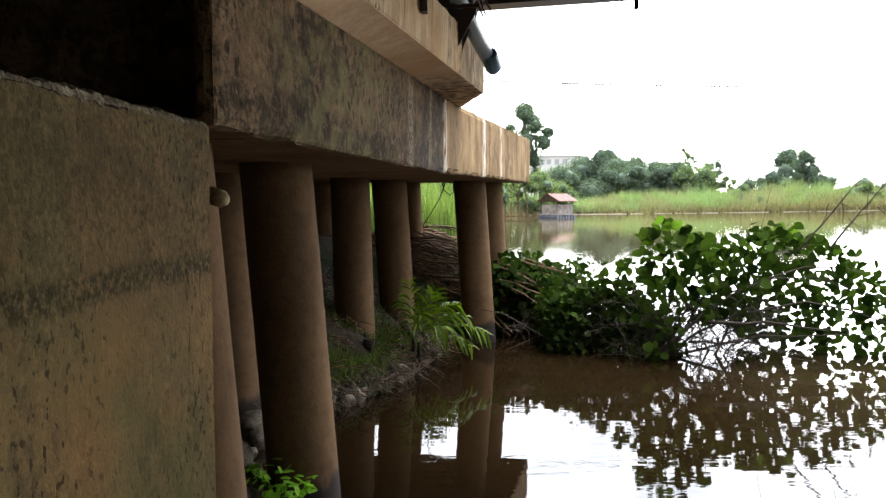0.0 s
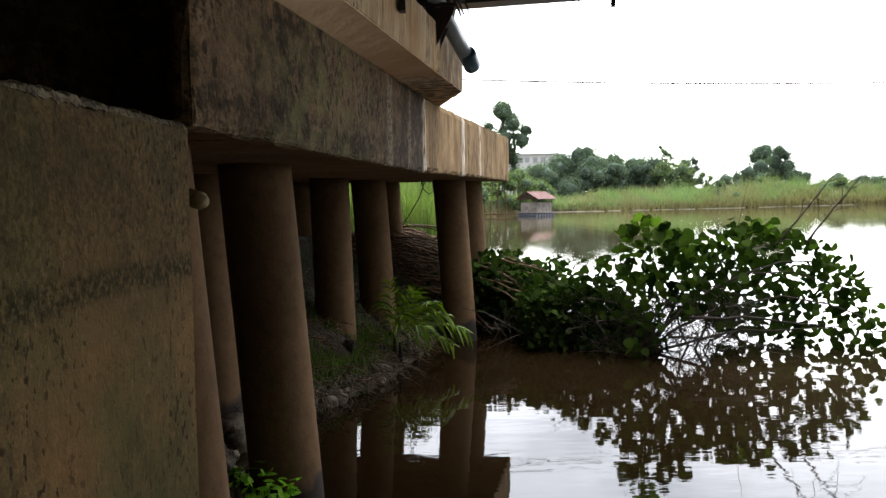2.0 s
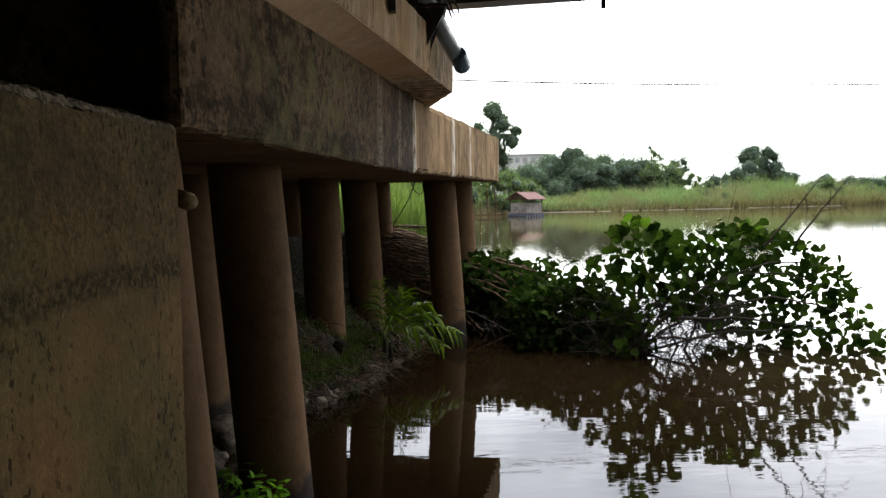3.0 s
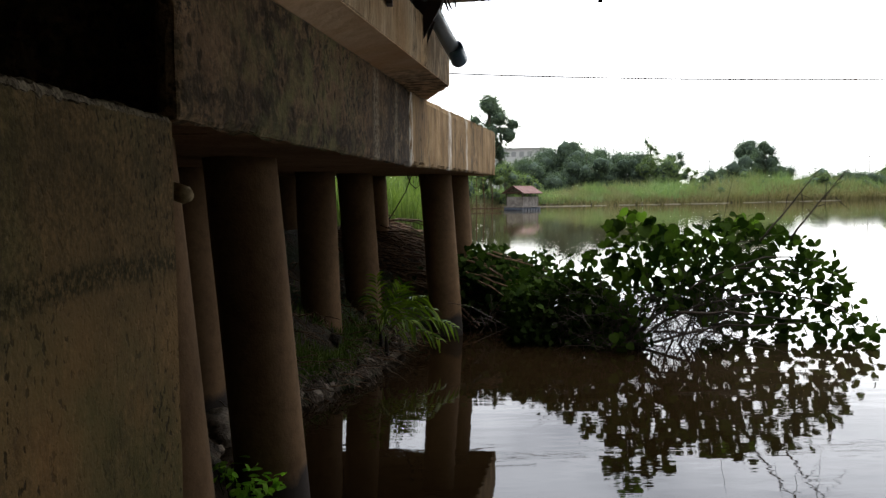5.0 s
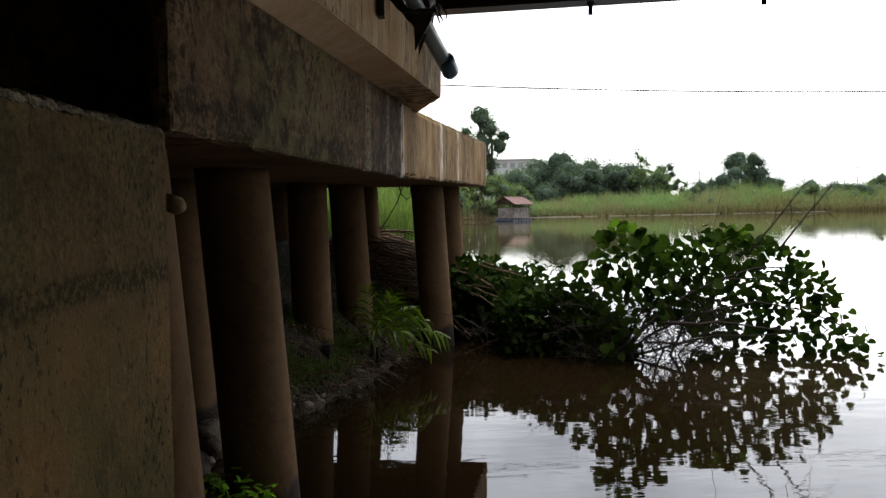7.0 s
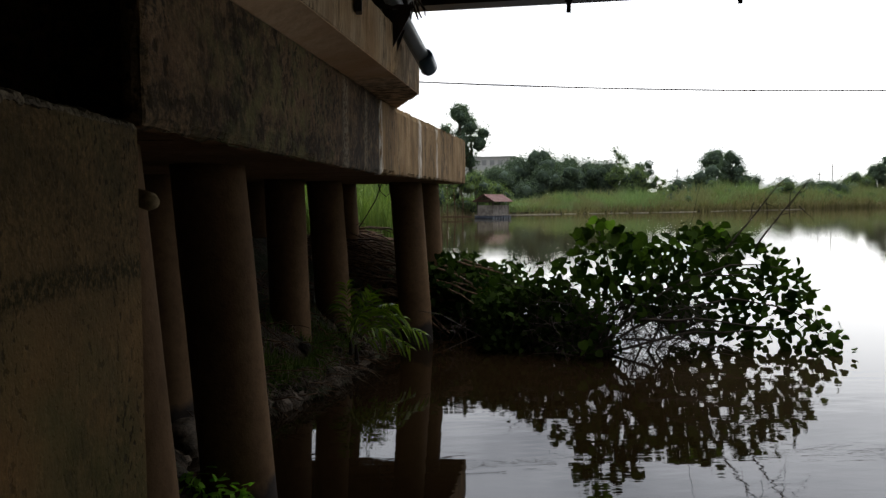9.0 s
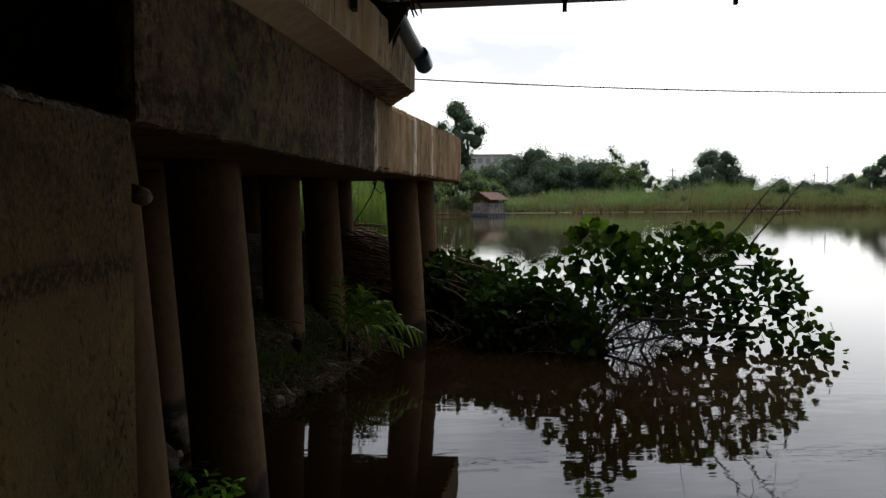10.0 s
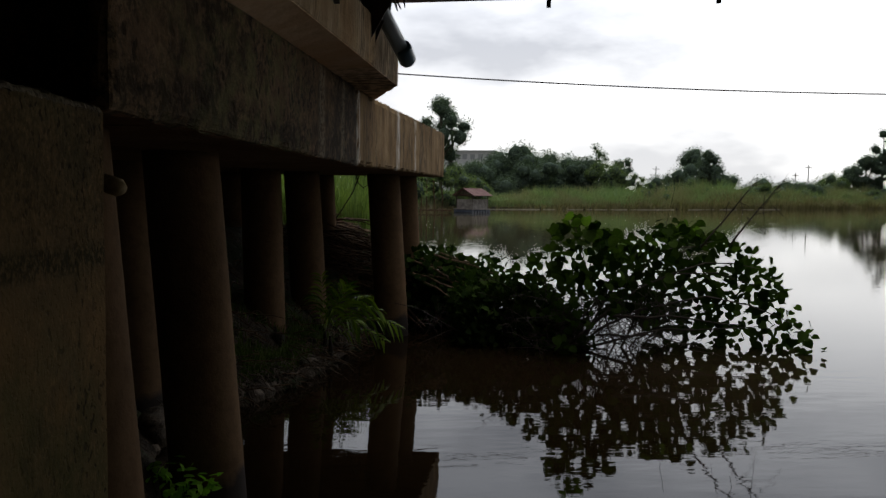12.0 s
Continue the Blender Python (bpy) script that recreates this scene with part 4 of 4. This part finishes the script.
palm_plant("young_palm", -0.36, 9.62, 0.33, [((-0.04, 0.0, 0.66), 0.03, 0.26, 0.6, 12), ((-0.16, 0.1, 0.42), 0.08, 0.22, 0.9, 10), ((0.22, 0.05, 0.54), 0.08, 0.28, 0.5, 11), ((0.12, -0.2, 0.28), 0.12, 0.24, 0.9, 9)],
           "young green palm with upright feather fronds on the bank", 8)


def leafy_weed(x, y, z, h, count, seed):
    rng = random.Random(seed)
    w = thing("leafy_weed", "small bright green leafy weed at the pile's foot", "weed", at=(x, y, z))
    lm = heart_leaf(0.055)
    ps = []
    for k in range(count):
        ps.append(leaf_pose(Vector((rng.gauss(0, 0.09), rng.gauss(0, 0.08), rng.uniform(0.02, h))), rng, Vector((rng.gauss(0, 1), rng.gauss(0, 1), 0)), (-20, 50)) @ Matrix.Diagonal((0.6, 1.1, 1, 1)))
    gather("weed_leaves", lm, ps, WEED, w)
    bm = bmesh.new()
    for k in range(7):
        tube(bm, [(0, 0, -0.05), (rng.gauss(0, 0.07), rng.gauss(0, 0.07), h * 0.9)], [0.004, 0.002], 4)
    part("stems", bm, LEAF_DARK, w)


leafy_weed(-1.03, 4.68, 0.0, 0.42, 110, 2)
leafy_weed(-0.90, 4.62, 0.0, 0.37, 80, 6)

# ---- vines under the cap ----
vine = thing("hanging_vine", "thin green vine hanging below the concrete cap", "vine")
for pts in (((-0.02, 11.9, 2.25), (0.02, 11.9, 2.12), (0.10, 11.9, 2.05), (0.16, 11.9, 2.10), (0.15, 11.9, 2.25)), ((0.04, 11.9, 2.25), (-0.05, 11.9, 2.0), (-0.22, 11.9, 1.72), (-0.3, 11.9, 1.6)),
            ((-0.97, 11.0, 2.25), (-0.94, 11.0, 1.9), (-0.90, 11.0, 1.65), (-0.93, 11.0, 1.5))):
    bm = bmesh.new()
    tube(bm, pts, [0.009] * len(pts), 5)
    part("tendril", bm, TWIG, vine)

# ---- far shore ----
v, f, v2, f2 = [], [], [], []
for _ in range(85000):
    x = -40 + 300 * rg.random() ** 1.15
    s = between(x, FAR)
    d = 11 * rg.random()
    right = min(1, max(0, (x - 22) / 40))
    h = rg.uniform(1.5, 3.1) * (0.45 + 0.055 * d) * (1 + 0.75 * right) * (1 + 0.45 * noise.noise(Vector((x * 0.17, d * 0.15, 3))) + 0.3 * noise.noise(Vector((x * 0.09, 0, 0))) + 0.25 * noise.noise(Vector((x * 0.4, d * 0.4, 0)))) + (s - 96) * 0.004
    if rg.random() < 0.25 + 0.5 * (noise.noise(Vector((x * 0.09, 4, 0))) + 0.5 * right) and d < 5:
        blade(v2, f2, x, s + d - 1.6, 0.0, h * (0.6 + 0.25 * right), 0.13, rg, 1.0)
    else:
        blade(v, f, x, s + d, 0.3, h, 0.11, rg, 0.7)
reeds = raw("far_reeds", v, f, REED)
tagged(reeds, "tall green reeds along the far shore", "reeds", kind="stuff")
reeds_dry = raw("dry_reeds", v2, f2, REED_DRY)
tagged(reeds_dry, "brownish dry reeds at the far waterline", "reeds", kind="stuff")


def tree(x, y, h, w, seed, base=0.35, pale=False, leaves=900, lump=0.5, label="dense dark green tree behind the reeds", card=0.55, name="tree"):
    """Trunk with limbs, and a crown of leaf clumps with gaps and an uneven outline."""
    h *= 0.89
    leaves, card = int(leaves * 4.2), card * 0.47
    rng = random.Random(seed)
    t = thing(name, label, "tree", "trees on the far shore", at=(x, y, 0.4))
    bm = bmesh.new()
    tube(bm, bent((0, 0, -0.5), (rng.gauss(0, 0.3), 0, h * 0.85), 0, 6, rng, h * 0.012), [h * 0.022 * (1 - 0.13 * i) for i in range(7)], 7)
    clumps = []
    for k in range(int(9 + w * h * 0.10)):
        u = rng.random()
        cz = h * (base + (1 - base) * u * 0.92)
        ring = w * 0.5 * math.sqrt(max(0.06, 1 - (2 * u - 0.75) ** 2 * 0.75)) * math.sqrt(rng.random())
        a = rng.uniform(0, 6.28)
        c = Vector((ring * math.cos(a), ring * math.sin(a) * 0.8, cz))
        clumps.append((c, lump * rng.uniform(0.6, 1.15) * w * 0.30))
        if k % 2 == 0:
            tube(bm, [(0, 0, cz * 0.7), tuple(c * 0.6 + Vector((0, 0, cz * 0.32))), tuple(c)], [h * 0.009, h * 0.006, h * 0.003], 5)
    part("trunk", bm, BARK, t)
    vv, ff = [], []
    for i in range(leaves):
        c, r = clumps[i % len(clumps)]
        d = Vector((rng.gauss(0, 1), rng.gauss(0, 1), rng.gauss(0, 1))).normalized()
        p = c + d * r * rng.uniform(0.5, 1.06) * (1 if d.z > -0.3 else 0.8)
        n1 = (d + 0.7 * Vector((rng.gauss(0, 1), rng.gauss(0, 1), rng.gauss(0, 1)))).normalized()
        s1 = n1.orthogonal().normalized()
        s2 = n1.cross(s1)
        ang = rng.uniform(0, 6.28)
        e1 = (math.cos(ang) * s1 + math.sin(ang) * s2) * card * rng.uniform(0.5, 1.0)
        e2 = n1.cross(e1) * 0.6
        k0 = len(vv)
        vv += [tuple(p - e1), tuple(p + e2 * 0.8), tuple(p + e1), tuple(p - e2 * 0.8)]
        ff.append((k0, k0 + 1, k0 + 2, k0 + 3))
    crown = raw("crown", vv, ff, TREE_LEAF_PALE if pale else TREE_LEAF_HAZED, t)
    # solid cores in the clumps, coloured dark to look like shaded depth
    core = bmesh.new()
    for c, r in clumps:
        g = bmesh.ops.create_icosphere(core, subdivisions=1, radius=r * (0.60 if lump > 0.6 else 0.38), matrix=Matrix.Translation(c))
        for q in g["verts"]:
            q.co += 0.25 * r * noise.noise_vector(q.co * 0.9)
    part("inner_crown", core, CROWN_SHADE, crown, smooth=True)
    return t


def at_px(px, d):
    return (px - 784) / 1429 * d


rt = random.Random(21)
WOOD = [(985, 7.5, 9), (1010, 9, 9), (1040, 10.5, 10), (1066, 12.5, 10), (1095, 11.5, 9), (1120, 11, 10), (1150, 11.2, 9), (1175, 10, 8), (1195, 9.5, 8), (1230, 9.8, 7), (1005, 6.5, 9), (1080, 8, 11), (1130, 8, 10)]
for k, (px, h, w) in enumerate(WOOD):
    d = 150 + rt.uniform(-6, 8)
    tree(at_px(px, d), d, h * 0.94, w, 100 + k, base=0.08, leaves=1700, lump=0.88, pale=px == 1230)
tree(at_px(1212, 152), 152, 13.0, 6.5, 131, base=0.35, leaves=330, lump=0.55, pale=True, label="thin pale tree with a sparse open crown", card=0.5)
tree(at_px(1258, 150), 150, 11.0, 4.6, 132, base=0.1, leaves=800, lump=0.8)
tree(at_px(1285, 152), 152, 6.6, 5.0, 133, base=0.2, leaves=350, lump=0.6, pale=True)
tree(at_px(928, 118), 118, 17.2, 8.2, 140, base=0.42, leaves=1900, lump=0.66, card=0.46, label="tall slender tree with a ragged crown")
tree(at_px(948, 119), 119, 14.6, 3.6, 141, base=0.15, leaves=600, lump=0.7, card=0.4, label="tall slender tree with a ragged crown")
for k, (px, h, w) in enumerate([(1368, 10, 8), (1388, 13.3, 8.0), (1421, 13.0, 4.8), (1432, 9.2, 7), (1470, 6.6, 8), (1345, 6.2, 6), (1320, 5.4, 8), (1530, 5.6, 9), (1570, 5.2, 8), (1610, 5.0, 8)]):
    d = 165 + rt.uniform(-4, 6)
    tree(at_px(px, d), d, h, w, 160 + k, base=0.05, leaves=1300, lump=0.98)
for k, (px, h, w, pl) in enumerate([(1704, 11.5, 7, False), (1730, 14, 7, False), (1762, 21.5, 9, False), (1662, 8.6, 9, True), (1800, 17, 11, False)]):
    d = 185
    tree(at_px(px, d), d, h, w, 190 + k, base=0.1, leaves=1600, lump=0.9, pale=pl)

for k in range(16):
    x = 36 + 110 * rt.random()
    d = between(x, FAR) + rt.uniform(4, 10)
    tree(x, d, rt.uniform(3.2, 5.2), rt.uniform(3.0, 6.0), 300 + k, base=0.02, leaves=420, lump=0.8, pale=True, label="low grey-green bush among the reeds", card=0.4, name="bush")
for k, (x, y, h, w) in enumerate(((4.5, 97.5, 5.0, 4.5), (6.3, 98.0, 5.2, 4.0), (7.3, 98.6, 4.8, 4.0), (8.2, 99.5, 5.4, 4.5), (10.2, 99.0, 5.2, 4.0), (12.0, 100.5, 5.6, 4.5), (14.0, 101.0, 4.6, 4.0), (16.2, 103.5, 4.2, 4.5))):
    tree(x, y, h, w, 340 + k, base=0.02, leaves=500, lump=0.8, pale=True, label="low green bush on the far bank beside the stakes", card=0.4, name="bush")
for k, (x, y, h, w) in enumerate(((0.1, 24.0, 3.3, 2.6), (0.9, 30.0, 3.8, 3.2), (-1.6, 26.0, 3.6, 3.0), (-3.2, 25.0, 3.6, 3.0), (-0.6, 31.0, 4.2, 3.4))):
    tree(x, y, h, w, 380 + k, base=0.02, leaves=900, lump=0.8, pale=True, label="low green bush on the near bank behind the grass", card=0.2, name="bush")
for px, h in ((1322, 8.6), (1615, 9.6), (1590, 7.8)):
    d = 172.0
    bm = bmesh.new()
    tube(bm, [(at_px(px, d), d, 0), (at_px(px, d), d, h)], [0.13, 0.09], 6)
    box(bm, at_px(px, d), d, h - 0.6, 1.5, 0.12, 0.12)
    tagged(link_mesh("utility_pole", bm, BARK), "far utility pole with a crossarm above the reeds", "pole", "poles on the far shore")

rl = random.Random(77)
lv = bmesh.new()
for _ in range(46):                                      # pale stalks washed along the far waterline
    x = rl.uniform(14, 75)
    ln = rl.uniform(0.6, 2.6)
    box(lv, x, between(x, FAR) - 1.9 + rl.gauss(0, 0.4), 0.04, ln, 0.12, 0.07, Matrix.Rotation(rl.gauss(0.25, 0.15), 3, "Z"))
wash = link_mesh("floating_stalks", lv, FOAM)
tagged(wash, "pale dry stalks floating along the far waterline", "driftwood", kind="stuff")

# ---- apartment block behind the trees ----
bd = 245.0
block = thing("apartment_block", "pale grey apartment block behind the trees", "building", at=(at_px(978, bd), bd, 0.5))
bm = bmesh.new()
box(bm, 0, 0, 7.0, 18, 10, 14)
part("wall", bm, FACADE, block)
bm = bmesh.new()
box(bm, 0, 0, 14.15, 18.6, 10.6, 0.3)
part("roof", bm, FACADE, block)
for fl in range(4):
    for c in range(7):
        bm = bmesh.new()
        box(bm, -7.3 + 2.43 * c, -5.03, 2.2 + 3.4 * fl, 1.4, 0.1, 1.5)
        part("window", bm, GLASS_HAZED, block)
block.rotation_euler = (0, 0, radians(-22))

# ---- floating hut ----
hd = 84.0
hut = thing("floating_hut", "small raft hut with a rusty red sheet roof", "hut", at=(at_px(986, hd), hd, 0.0))
for k in range(7):
    bm = bmesh.new()
    tube(bm, [(-1.8 + 0.6 * k, -1.2, 0.12), (-1.8 + 0.6 * k, 1.2, 0.12)], [0.24, 0.24], 12)
    part("float_drum", bm, BOARD_BLUE, hut)
bm = bmesh.new()
box(bm, 0, 0, 0.42, 4.1, 2.6, 0.1)
part("raft_floor", bm, BOARD, hut)
for k in range(11):
    bm = bmesh.new()
    box(bm, -1.72 + 0.344 * k, -1.0, 1.0, 0.30, 0.04, 1.05 + 0.05 * (k % 3))
    part("board", bm, BOARD, hut)
for sx in (-1.75, 1.75):
    bm = bmesh.new()
    box(bm, sx, 0, 1.0, 0.05, 2.0, 1.1)
    part("side_wall", bm, BOARD, hut)
    for sy in (-1.0, 1.0):
        bm = bmesh.new()
        box(bm, sx, sy, 1.25, 0.09, 0.09, 1.6)
        part("post", bm, BARK, hut)
for s in (1, -1):
    bm = bmesh.new()
    box(bm, 0.0, s * 0.72, 2.38, 4.3, 1.75, 0.05, Matrix.Rotation(-s * 0.52, 3, "X"))
    part("roof_sheet", bm, ROOF_RED, hut)
for sx in (-1.78, 1.78):
    bm = bmesh.new()
    tri = [bm.verts.new(c) for c in ((sx, -1.1, 2.1), (sx, 1.1, 2.1), (sx, 0, 2.72))]
    fc = bm.faces.new(tri)
    ex = bmesh.ops.extrude_face_region(bm, geom=[fc])
    for v in (g for g in ex["geom"] if isinstance(g, bmesh.types.BMVert)):
        v.co.x += 0.04
    bmesh.ops.recalc_face_normals(bm, faces=bm.faces)
    part("gable", bm, BARK, hut)
hut.rotation_euler, hut.scale = (0, 0, radians(48)), (0.84, 0.95, 0.9)

# ---- poles and stakes in the water ----
for px, d, h in ((893, 80, 2.6), (905, 82, 3.4), (920, 82, 3.8), (932, 84, 2.4), (880, 78, 2.2)):
    bm = bmesh.new()
    tube(bm, bent((at_px(px, d), d, -0.5), (at_px(px, d) + rt.gauss(0, 0.15), d, h), 0, 3, rt, 0.03), [0.06, 0.055, 0.05, 0.04], 6)
    st = link_mesh("bamboo_stake", bm, STRAW)
    tagged(st, "thin bamboo stake standing in the water", "stake", "stakes in the water")
bm = bmesh.new()
box(bm, at_px(915, 82), 81.5, 0.25, 3.6, 0.7, 0.14)
raft = link_mesh("bamboo_raft", bm, STRAW)
tagged(raft, "low bamboo raft floating beside the stakes", "raft")
